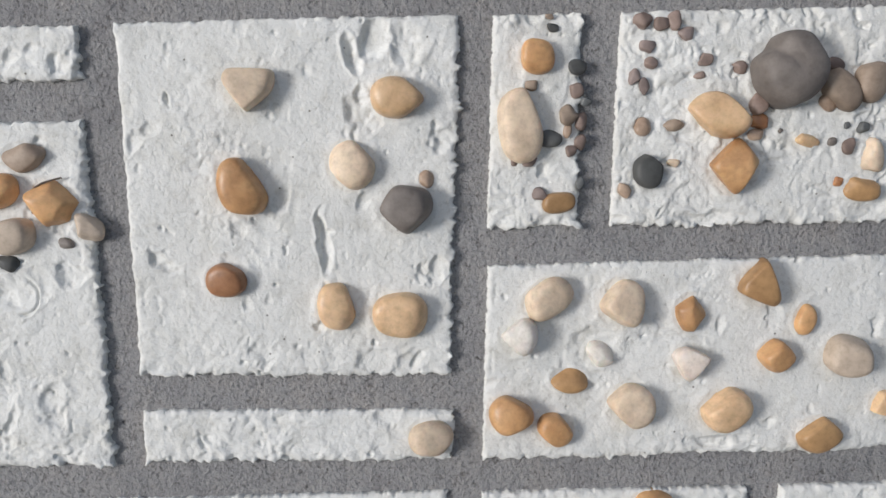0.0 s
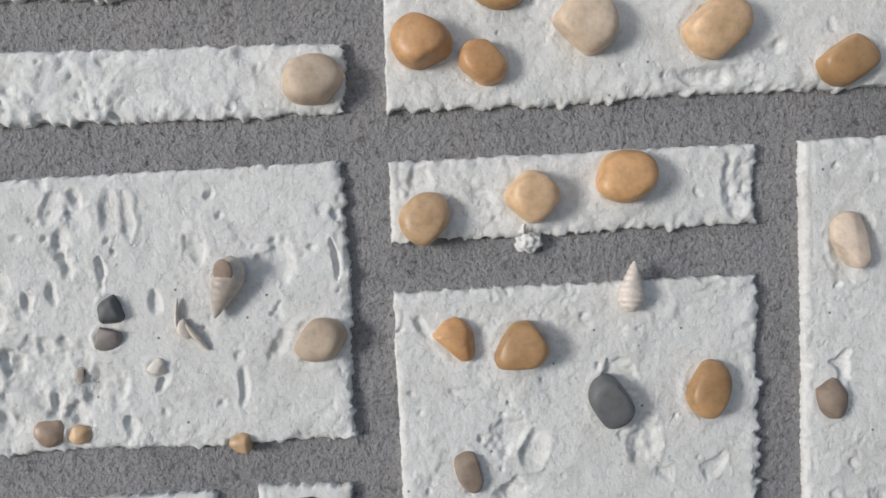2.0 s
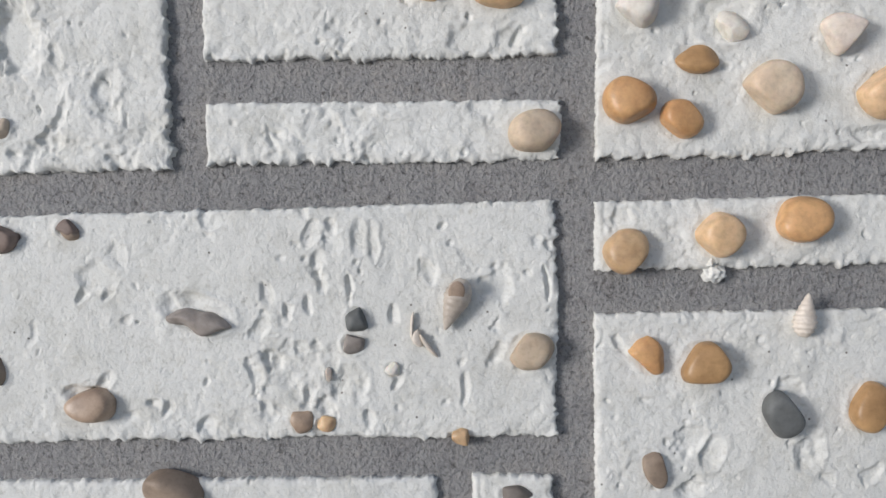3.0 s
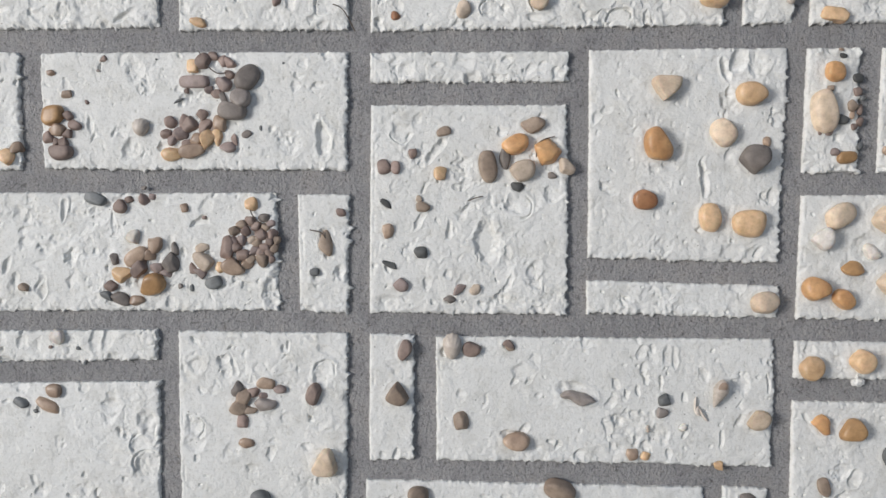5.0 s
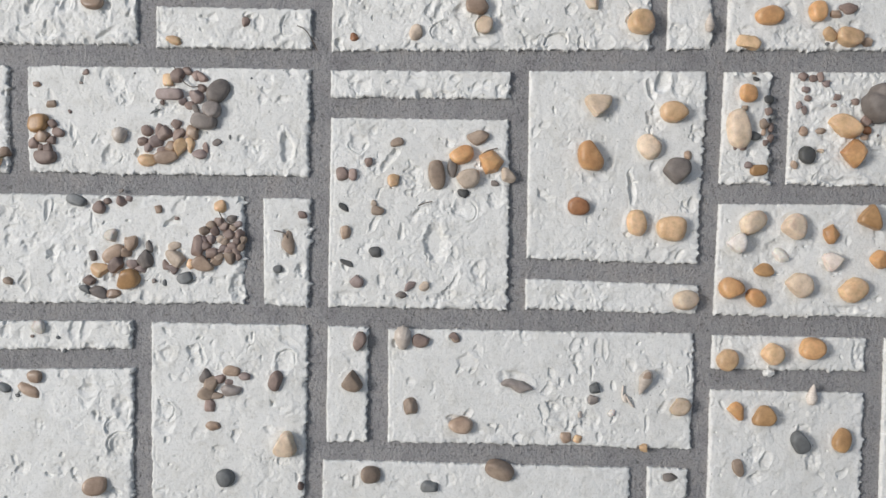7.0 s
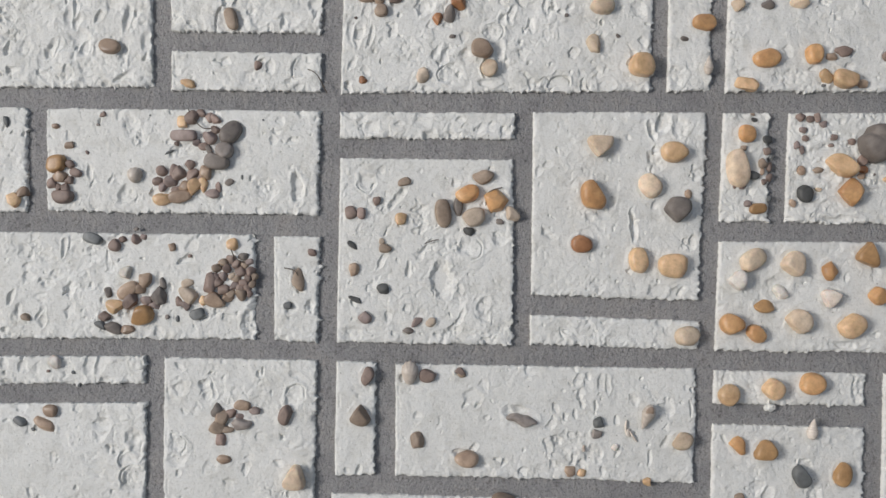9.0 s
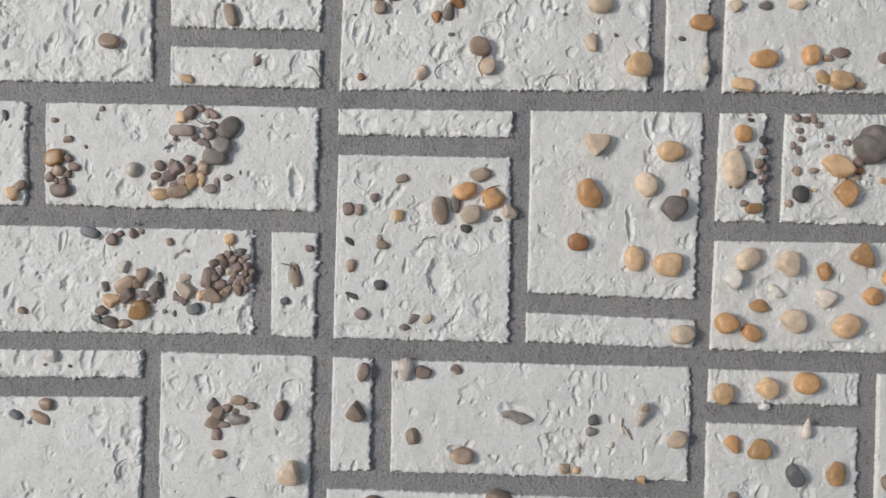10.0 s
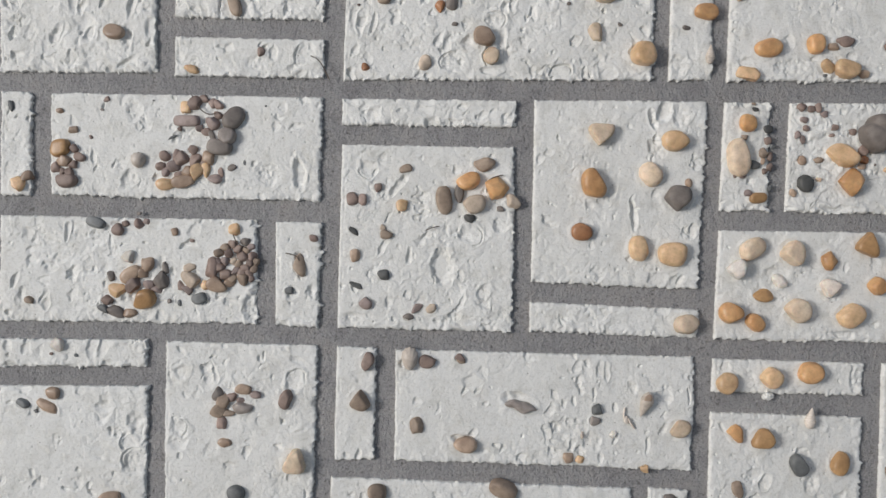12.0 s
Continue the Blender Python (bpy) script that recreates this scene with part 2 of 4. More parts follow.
stone(-0.1492, 1.6261, 0.0079, 0.0069, -0, "pink")
stone(-0.0777, 1.6268, 0.0167, 0.0123, -0, "tan")
stone(-0.0668, 1.6250, 0.0100, 0.0123, -0, "tan")
stone(-0.0530, 1.6262, 0.0134, 0.0111, -0, "umber")
stone(-0.0107, 1.6289, 0.0078, 0.0045, -0, "umber")
stone(0.1278, 1.6246, 0.0217, 0.0227, -0, "cream", cuts=((30, 0.68), (150, 0.7),))
stone(0.1209, 1.5873, 0.0138, 0.0177, 20, "cream")
stone(0.1623, 1.5697, 0.0216, 0.0211, -0, "sand", cuts=((30, 0.85), (90, 0.88), (150, 0.85), (270, 0.88),))
stone(0.1419, 1.5951, 0.0044, 0.0044, -0, "grey")
stone(0.1999, 1.5935, 0.0078, 0.0044, -10, "grey")
stone(0.2165, 1.6077, 0.0207, 0.0148, -0, "amber")
stone(0.2703, 1.5774, 0.0236, 0.0167, -0, "amber")
stone(0.2537, 1.5553, 0.0206, 0.0128, -15, "sand")
stone(0.3115, 1.5815, 0.0147, 0.0177, -0, "amber")
stone(0.3272, 1.5798, 0.0100, 0.0078, -0, "tan")
stone(0.3370, 1.5844, 0.0167, 0.0100, -0, "umber")
stone(0.3224, 1.5624, 0.0118, 0.0137, -0, "sand")
stone(0.3385, 1.5602, 0.0216, 0.0167, -15, "sand")
stone(0.3533, 1.5565, 0.0100, 0.0078, -0, "tan")
stone(0.3204, 1.5545, 0.0049, 0.0039, -0, "slate")
stone(0.2459, 1.6231, 0.0128, 0.0108, -0, "cream")
stone(0.2720, 1.6245, 0.0122, 0.0089, -0, "grey")
stone(0.2818, 1.6336, 0.0108, 0.0069, -0, "slate")
stone(0.2990, 1.6269, 0.0167, 0.0118, -0, "cream")
stone(0.3753, 1.5806, 0.0100, 0.0111, -0, "umber")
stone(-0.3814, 1.4429, 0.0137, 0.0137, -0, "sand")
stone(-0.3742, 1.4499, 0.0122, 0.0089, 20, "tan")
stone(-0.3894, 1.5107, 0.0049, 0.0108, 5, "slate")
stone(-0.1324, 1.3781, 0.0110, 0.0210, 10, "bark")
stone(-0.1407, 1.3556, 0.0078, 0.0063, 10, "slate")
stone(-0.1202, 1.4018, 0.0078, 0.0068, -0, "pink")
stone(0.1273, 1.4981, 0.0226, 0.0187, 0, "cream", cuts=((215, 0.6), (-50, 0.66), (88, 0.78),))
stone(0.1920, 1.4942, 0.0240, 0.0186, -0, "sand", cuts=((40, 0.82), (-45, 0.78),))
stone(0.1210, 1.4552, 0.0200, 0.0280, 24, "amber", cuts=((-114, 0.84), (15, 0.8)))
stone(0.1712, 1.4649, 0.0210, 0.0225, -0, "cream", cuts=((225, 0.72), (45, 0.82),))
stone(0.1949, 1.4447, 0.0240, 0.0225, -0, "grey", cuts=((225, 0.68), (150, 0.8), (315, 0.75), (80, 0.9),))
stone(0.2045, 1.4581, 0.0072, 0.0083, -0, "tan")
stone(0.1127, 1.4135, 0.0186, 0.0156, -0, "rust", cuts=((60, 0.85),))
stone(0.1621, 1.4002, 0.0176, 0.0224, -0, "sand", cuts=((25, 0.8),))
stone(0.1914, 1.3958, 0.0254, 0.0215, -0, "sand")
stone(0.2046, 1.3357, 0.0204, 0.0175, -12, "cream")
stone(0.2601, 1.4023, 0.0236, 0.0173, 30, "cream")
stone(0.2466, 1.3845, 0.0171, 0.0180, -0, "white", cuts=((130, 0.65), (230, 0.7),))
stone(0.2942, 1.3995, 0.0200, 0.0224, -0, "cream", cuts=((135, 0.7), (235, 0.72),))
stone(0.2846, 1.3750, 0.0127, 0.0136, -0, "white")
stone(0.3269, 1.3942, 0.0144, 0.0181, 0, "amber", "angular", cuts=((125, 0.7), (215, 0.72),))
stone(0.3585, 1.4084, 0.0195, 0.0224, -0, "bronze", cuts=((25, 0.55), (250, 0.62), (130, 0.62),))
stone(0.3279, 1.3699, 0.0175, 0.0161, -0, "pearl", cuts=((-35, 0.58), (205, 0.6), (60, 0.8),))
stone(0.2706, 1.3626, 0.0175, 0.0122, -10, "bronze")
stone(0.3683, 1.3730, 0.0166, 0.0161, -0, "amber", cuts=((45, 0.85), (135, 0.8), (225, 0.8), (315, 0.8),))
stone(0.2429, 1.3465, 0.0214, 0.0185, -0, "amber", cuts=((60, 0.8), (-60, 0.75),))
stone(0.2639, 1.3386, 0.0170, 0.0161, -0, "amber", cuts=((40, 0.7), (230, 0.72),))
stone(0.2998, 1.3499, 0.0224, 0.0214, -0, "cream", cuts=((225, 0.6), (130, 0.8),))
stone(0.3455, 1.3468, 0.0238, 0.0219, -0, "sand", cuts=((130, 0.7), (-45, 0.78),))
stone(0.2405, 1.2855, 0.0185, 0.0189, -0, "sand", cuts=((-45, 0.84), (130, 0.9),))
stone(0.2787, 1.2914, 0.0194, 0.0189, -0, "sand", cuts=((135, 0.82), (45, 0.85), (-45, 0.85), (225, 0.85),))
stone(0.3122, 1.2968, 0.0204, 0.0194, -15, "amber")
stone(0.2495, 1.2427, 0.0127, 0.0178, 32, "amber")
stone(0.2723, 1.2392, 0.0195, 0.0174, 0, "bronze", cuts=((150, 0.72), (30, 0.75), (-90, 0.8),))
stone(0.3033, 1.2172, 0.0160, 0.0194, -0, "slate", cuts=((40, 0.72), (215, 0.72), (-60, 0.85),))
stone(0.3386, 1.2197, 0.0154, 0.0210, -8, "bronze", cuts=((150, 0.75), (-35, 0.8),))
stone(-0.0186, 1.2974, 0.0148, 0.0121, -0, "umber", cuts=((60, 0.75),))
stone(0.0095, 1.3013, 0.0099, 0.0077, -0, "umber")
stone(-0.0259, 1.2418, 0.0136, 0.0155, -0, "bark", "angular")
stone(0.0165, 1.2266, 0.0213, 0.0145, -5, "tan")
stone(-0.0702, 1.2961, 0.0115, 0.0165, -0, "umber", cuts=((150, 0.7), (-50, 0.7),))
stone(-0.0759, 1.2626, 0.0180, 0.0175, -0, "bark", cuts=((35, 0.52), (145, 0.55), (250, 0.85),))
stone(-0.2908, 1.1701, 0.0195, 0.0152, -0, "tan")
stone(-0.1816, 1.1785, 0.0162, 0.0153, -0, "slate")
stone(-0.0589, 1.1833, 0.0171, 0.0152, -0, "bark")
stone(0.0500, 1.1892, 0.0257, 0.0150, -20, "bark")
stone(-0.0089, 1.1738, 0.0161, 0.0114, -0, "slate")
stone(0.1939, 1.1854, 0.0138, 0.0075, -0, "grey")
stone(-0.1179, 1.1726, 0.0054, 0.0075, -0, "umber")
stone(0.3817, 1.3901, 0.0106, 0.0153, -0, "amber", cuts=((150, 0.65), (-40, 0.8),))
stone(0.4025, 1.3728, 0.0223, 0.0196, 0, "stone")
stone(0.3921, 1.3330, 0.0227, 0.0179, -0, "bronze", cuts=((130, 0.7), (-50, 0.75), (40, 0.85),))
stone(0.4240, 1.3478, 0.0162, 0.0135, -0, "sand")
stone(0.2512, 1.1950, 0.0091, 0.0159, 12, "bark")
stone(0.3912, 1.2700, 0.0135, 0.0204, -0, "stone")
stone(0.3833, 1.2131, 0.0116, 0.0153, -0, "bark", "angular")
stone(0.1170, 1.2375, 0.0031, 0.0059, -10, "pearl")
stone(0.0109, 1.2988, 0.0079, 0.0069, -0, "bark")
stone(-0.3463, 1.5081, 0.0070, 0.0050, -19, "tan")
stone(-0.3050, 1.5190, 0.0055, 0.0060, -20, "umber")
stone(-0.3091, 1.5099, 0.0035, 0.0025, 0, "grey")
stone(-0.3182, 1.4854, 0.0040, 0.0030, -40, "pink")
stone(-0.3338, 1.4915, 0.0089, 0.0069, 9, "bark")
stone(-0.3441, 1.4753, 0.0144, 0.0144, 0, "bronze")
stone(-0.3327, 1.4741, 0.0074, 0.0079, 20, "umber")
stone(-0.3275, 1.4678, 0.0099, 0.0069, -9, "umber", cuts=((60, 0.7),))
stone(-0.3408, 1.4640, 0.0109, 0.0089, -20, "tan", "angular")
stone(-0.3327, 1.4612, 0.0079, 0.0069, 20, "umber")
stone(-0.3480, 1.4584, 0.0079, 0.0089, 0, "umber")
stone(-0.3419, 1.4545, 0.0050, 0.0059, 0, "umber")
stone(-0.3364, 1.4537, 0.0074, 0.0089, 11, "umber")
stone(-0.3381, 1.4462, 0.0163, 0.0099, 1, "umber", cuts=((90, 0.7), (200, 0.8)))
stone(-0.2353, 1.5136, 0.0074, 0.0089, 1, "sand", cuts=((0, 0.75), (90, 0.8), (180, 0.75), (270, 0.8)))
stone(-0.2275, 1.5173, 0.0104, 0.0114, -20, "umber")
stone(-0.2197, 1.5215, 0.0084, 0.0060, 1, "umber")
stone(-0.2344, 1.5017, 0.0208, 0.0089, 0, "mauve", cuts=((90, 0.8), (270, 0.8)))
stone(-0.2126, 1.5177, 0.0064, 0.0084, 16, "pink")
stone(-0.2071, 1.5153, 0.0094, 0.0069, -34, "pink")
stone(-0.2068, 1.5069, 0.0074, 0.0059, -14, "umber")
stone(-0.2121, 1.5003, 0.0124, 0.0104, -34, "mauve")
stone(-0.1934, 1.5052, 0.0233, 0.0173, 49, "grey", cuts=((200, 0.85),))
stone(-0.1983, 1.4887, 0.0139, 0.0134, 0, "dove")
stone(-0.2045, 1.4791, 0.0188, 0.0119, -8, "grey", cuts=((80, 0.72),))
stone(-0.2173, 1.4927, 0.0084, 0.0064, -19, "umber")
stone(-0.2117, 1.4884, 0.0045, 0.0109, 19, "grey")
stone(-0.2228, 1.4955, 0.0059, 0.0055, 0, "mauve")
stone(-0.2406, 1.4946, 0.0040, 0.0045, 0, "umber")
stone(-0.2468, 1.4870, 0.0079, 0.0020, 29, "slate")
stone(-0.2522, 1.4705, 0.0084, 0.0084, 0, "umber", cuts=((45, 0.8), (180, 0.8)))
stone(-0.2423, 1.4708, 0.0069, 0.0109, 1, "pink")
stone(-0.2368, 1.4689, 0.0114, 0.0124, 0, "umber")
stone(-0.2286, 1.4761, 0.0089, 0.0079, 0, "umber")
stone(-0.2259, 1.4677, 0.0099, 0.0124, 1, "umber")
stone(-0.2146, 1.4699, 0.0089, 0.0109, -9, "tan")
stone(-0.2189, 1.4659, 0.0049, 0.0069, 1, "umber")
stone(-0.2559, 1.4615, 0.0074, 0.0074, 0, "umber")
stone(-0.2508, 1.4567, 0.0074, 0.0074, 20, "mauve")
stone(-0.2445, 1.4613, 0.0109, 0.0094, 1, "mauve")
stone(-0.2398, 1.4540, 0.0069, 0.0064, 0, "umber")
stone(-0.2330, 1.4576, 0.0094, 0.0084, 0, "tan")
stone(-0.2236, 1.4569, 0.0109, 0.0143, -7, "sand")
stone(-0.2157, 1.4595, 0.0074, 0.0134, 9, "sand")
stone(-0.2357, 1.4486, 0.0178, 0.0099, 9, "tan", cuts=((-60, 0.8),))
stone(-0.2509, 1.4458, 0.0153, 0.0094, 9, "sand")
stone(-0.2081, 1.4513, 0.0114, 0.0074, 9, "mauve")
stone(-0.2028, 1.4568, 0.0045, 0.0089, 19, "pink")
stone(-0.1935, 1.4615, 0.0074, 0.0069, -20, "grey")
stone(-0.1828, 1.4662, 0.0025, 0.0045, 1, "slate")
stone(-0.2643, 1.5189, 0.0015, 0.0015, 0, "slate")
stone(-0.1655, 1.5163, 0.0020, 0.0020, 0, "slate")
stone(-0.3111, 1.4107, 0.0183, 0.0099, -11, "slate")
stone(-0.2916, 1.4053, 0.0104, 0.0114, 0, "umber", cuts=((135, 0.75), (45, 0.8)))
stone(-0.2849, 1.4104, 0.0069, 0.0059, 0, "umber")
stone(-0.2735, 1.4107, 0.0099, 0.0094, 0, "pink")
stone(-0.2667, 1.4128, 0.0069, 0.0049, -14, "mauve")
stone(-0.2738, 1.4195, 0.0049, 0.0030, 1, "grey")
stone(-0.2422, 1.4045, 0.0074, 0.0074, 0, "tan")
stone(-0.2266, 1.3970, 0.0044, 0.0030, 1, "umber")
stone(-0.2819, 1.3813, 0.0119, 0.0123, 0, "white")
stone(-0.2962, 1.3643, 0.0074, 0.0094, 1, "grey")
stone(-0.2790, 1.3666, 0.0173, 0.0104, 31, "tan", cuts=((-90, 0.8),))
stone(-0.2649, 1.3753, 0.0104, 0.0114, 0, "tan")
stone(-0.2676, 1.3669, 0.0084, 0.0074, -20, "tan")
stone(-0.2772, 1.3578, 0.0143, 0.0114, 31, "umber", "angular")
stone(-0.2898, 1.3516, 0.0143, 0.0109, -4, "sand")
stone(-0.2664, 1.3453, 0.0178, 0.0143, 16, "bronze", cuts=((150, 0.7),))
stone(-0.2633, 1.3572, 0.0089, 0.0074, 1, "mauve")
stone(-0.2521, 1.3619, 0.0118, 0.0143, 1, "grey", "angular")
stone(-0.2490, 1.3723, 0.0059, 0.0099, -9, "grey")
stone(-0.2553, 1.3539, 0.0109, 0.0069, 1, "mauve")
stone(-0.2989, 1.3435, 0.0109, 0.0094, 11, "umber")
stone(-0.3021, 1.3366, 0.0123, 0.0074, -34, "slate")
stone(-0.2917, 1.3339, 0.0178, 0.0099, -13, "grey")
stone(-0.2783, 1.3322, 0.0128, 0.0084, -4, "tan")
stone(-0.3675, 1.3414, 0.0084, 0.0079, 15, "bark")
stone(-0.2446, 1.3439, 0.0039, 0.0044, 0, "grey")
stone(-0.2357, 1.3426, 0.0039, 0.0059, 1, "slate")
stone(-0.2186, 1.3470, 0.0123, 0.0099, -7, "slate")
stone(-0.2278, 1.3733, 0.0099, 0.0069, 9, "stone")
stone(-0.2275, 1.3639, 0.0148, 0.0104, -37, "stone", cuts=((0, 0.75),))
stone(-0.2347, 1.3574, 0.0059, 0.0089, 1, "umber")
stone(-0.2292, 1.3536, 0.0094, 0.0069, -9, "mauve")
stone(-0.2081, 1.3743, 0.0099, 0.0163, -5, "umber")
stone(-0.2037, 1.3596, 0.0168, 0.0118, -11, "tan", cuts=((40, 0.55), (150, 0.8)))
stone(-0.2135, 1.3584, 0.0069, 0.0079, 0, "sand")
stone(-0.1899, 1.4077, 0.0094, 0.0099, 0, "sand")
stone(-0.2026, 1.3867, 0.0074, 0.0069, 20, "bark")
stone(-0.2034, 1.3798, 0.0064, 0.0064, 0, "mauve")
stone(-0.1973, 1.3918, 0.0079, 0.0064, 21, "bark")
stone(-0.1937, 1.3869, 0.0069, 0.0074, 0, "umber")
stone(-0.1905, 1.3944, 0.0084, 0.0069, 1, "umber")
stone(-0.1964, 1.3800, 0.0074, 0.0074, 0, "mauve")
stone(-0.1859, 1.3901, 0.0069, 0.0069, 0, "umber")
stone(-0.1895, 1.3801, 0.0064, 0.0059, 0, "stone")
stone(-0.1818, 1.3843, 0.0084, 0.0079, 20, "umber")
stone(-0.1790, 1.3902, 0.0069, 0.0059, 0, "bark")
stone(-0.1802, 1.3976, 0.0089, 0.0064, 1, "grey")
stone(-0.1751, 1.3923, 0.0069, 0.0059, 0, "mauve")
stone(-0.1734, 1.3849, 0.0074, 0.0074, 0, "umber")
stone(-0.1698, 1.3801, 0.0054, 0.0069, 1, "bark")
stone(-0.1757, 1.3790, 0.0064, 0.0069, 0, "umber")
stone(-0.1795, 1.3745, 0.0074, 0.0074, 0, "umber")
stone(-0.1850, 1.3783, 0.0069, 0.0064, 0, "bark")
stone(-0.1868, 1.3718, 0.0074, 0.0069, 0, "mauve")
stone(-0.2002, 1.3740, 0.0079, 0.0074, 0, "umber")
stone(-0.1966, 1.3681, 0.0099, 0.0084, -9, "umber")
stone(-0.1906, 1.3648, 0.0084, 0.0069, 1, "bark")
stone(-0.1828, 1.3704, 0.0069, 0.0069, 0, "umber")
stone(-0.1759, 1.3706, 0.0069, 0.0074, 0, "umber")
stone(-0.1721, 1.3741, 0.0059, 0.0069, 0, "bark")
stone(-0.1807, 1.3641, 0.0084, 0.0094, 10, "bark")
stone(-0.1929, 1.3609, 0.0099, 0.0059, 1, "tan")
stone(-0.1738, 1.3652, 0.0049, 0.0059, 0, "umber")
stone(-0.0870, 1.4373, 0.0109, 0.0118, 10, "umber", cuts=((30, 0.8), (180, 0.85)))
stone(-0.0786, 1.4365, 0.0074, 0.0104, 1, "pink", cuts=((0, 0.8), (90, 0.8)))
stone(-0.0656, 1.4472, 0.0074, 0.0084, 0, "umber")
stone(-0.0418, 1.4646, 0.0118, 0.0074, 19, "bark", cuts=((-100, 0.6),))
stone(-0.0440, 1.4324, 0.0104, 0.0108, 0, "sand")
stone(-0.0853, 1.4088, 0.0113, 0.0049, -31, "basalt")
stone(-0.0571, 1.4070, 0.0113, 0.0089, 11, "bark")
stone(-0.0602, 1.4128, 0.0049, 0.0059, 0, "stone")
stone(-0.0842, 1.3876, 0.0099, 0.0123, -7, "tan")
stone(-0.0587, 1.3715, 0.0108, 0.0098, 0, "basalt")
stone(-0.0825, 1.3621, 0.0128, 0.0049, -21, "basalt")
stone(-0.0738, 1.3466, 0.0123, 0.0113, 0, "mauve", cuts=((45, 0.75), (135, 0.8), (225, 0.8)))
stone(-0.0289, 1.3437, 0.0128, 0.0064, 43, "mauve")
stone(-0.0361, 1.3357, 0.0098, 0.0074, 11, "grey")
stone(-0.0166, 1.3435, 0.0088, 0.0088, 0, "stone")
stone(0.0266, 1.4697, 0.0192, 0.0133, -4, "bark")
stone(0.0132, 1.4550, 0.0212, 0.0153, 13, "amber")
stone(0.0384, 1.4497, 0.0217, 0.0232, 1, "amber", "angular", cuts=((200, 0.6), (120, 0.75)))
stone(0.0055, 1.4440, 0.0094, 0.0168, 11, "grey")
stone(-0.0076, 1.4377, 0.0143, 0.0251, 7, "bark", cuts=((90, 0.85),))
stone(0.0191, 1.4349, 0.0202, 0.0163, 11, "stone", cuts=((200, 0.75),))
stone(0.0149, 1.4225, 0.0108, 0.0079, -7, "basalt")
stone(0.0525, 1.4387, 0.0133, 0.0128, 0, "stone")
stone(0.0418, 1.4315, 0.0074, 0.0054, 1, "grey")
stone(-0.1998, 1.2646, 0.0093, 0.0108, 11, "grey", "angular")
stone(-0.1879, 1.2620, 0.0098, 0.0069, 11, "umber")
stone(-0.1778, 1.2686, 0.0128, 0.0088, -4, "tan")
stone(-0.1673, 1.2644, 0.0103, 0.0074, -19, "mauve")
stone(-0.1956, 1.2588, 0.0103, 0.0138, -24, "bark")
stone(-0.1993, 1.2504, 0.0118, 0.0108, 0, "bark")
stone(-0.1788, 1.2529, 0.0167, 0.0103, 6, "dove")
stone(-0.1909, 1.2482, 0.0118, 0.0054, 1, "bark")
stone(-0.1799, 1.2592, 0.0069, 0.0049, 1, "mauve")
stone(-0.1955, 1.2393, 0.0083, 0.0098, 1, "pink")
stone(-0.1925, 1.2218, 0.0132, 0.0088, -11, "tan")
stone(-0.1407, 1.2612, 0.0137, 0.0172, 11, "umber")
stone(-0.1318, 1.2088, 0.0201, 0.0211, 0, "cream", cuts=((150, 0.6), (20, 0.7), (-90, 0.85)))
stone(-0.3696, 1.2516, 0.0123, 0.0094, 1, "slate")
stone(-0.3443, 1.2615, 0.0128, 0.0103, -9, "tan", cuts=((0, 0.75),))
stone(-0.3488, 1.2501, 0.0226, 0.0103, -35, "tan")
stone(-0.3585, 1.2450, 0.0044, 0.0030, 1, "slate")
stone(-0.3414, 1.3032, 0.0123, 0.0123, 0, "white")
stone(-0.3465, 1.2952, 0.0035, 0.0030, 0, "umber")
stone(-0.3248, 1.2948, 0.0039, 0.0034, 0, "slate")
stone(-0.3006, 1.5784, 0.0194, 0.0134, -11, "tan", cuts=((80, 0.85),))
stone(-0.1954, 1.6043, 0.0104, 0.0204, 15, "bark", cuts=((180, 0.75), (0, 0.8)))
stone(-0.1709, 1.5639, 0.0069, 0.0089, 1, "umber")
stone(-0.2314, 1.5476, 0.0139, 0.0079, -14, "sand", "angular")
stone(-0.0645, 1.6138, 0.0119, 0.0114, 0, "bark", cuts=((30, 0.85), (90, 0.85), (150, 0.85)))
stone(-0.0152, 1.6074, 0.0099, 0.0114, 1, "rust")
stone(-0.0044, 1.6121, 0.0109, 0.0159, -19, "grey")
stone(0.0028, 1.6223, 0.0134, 0.0144, 0, "rust")
stone(0.0240, 1.5819, 0.0203, 0.0168, -17, "tan", cuts=((45, 0.85), (200, 0.85)))
stone(0.0304, 1.5651, 0.0144, 0.0153, 0, "cream")
stone(-0.0274, 1.5578, 0.0114, 0.0139, 1, "stone")
stone(-0.0793, 1.5526, 0.0079, 0.0069, -15, "rust")
stone(-0.0020, 1.5922, 0.0064, 0.0040, 11, "grey")
stone(0.0967, 1.6124, 0.0040, 0.0035, 0, "grey")
stone(-0.0867, 1.6073, 0.0030, 0.0025, 0, "umber")
stone(0.2545, 1.5113, 0.0150, 0.0155, 0, "amber")
stone(0.2466, 1.4815, 0.0167, 0.0283, 5, "cream", cuts=((30, 0.8),))
stone(0.2611, 1.5237, 0.0055, 0.0040, -10, "basalt")
stone(0.2513, 1.4987, 0.0075, 0.0050, 9, "bark")
stone(0.2723, 1.5068, 0.0073, 0.0060, -1, "basalt")
stone(0.2720, 1.4965, 0.0055, 0.0060, 0, "umber")
stone(0.2766, 1.4916, 0.0045, 0.0035, -1, "slate")
stone(0.2686, 1.4857, 0.0076, 0.0081, 0, "bark")
stone(0.2742, 1.4830, 0.0051, 0.0071, -1, "umber")
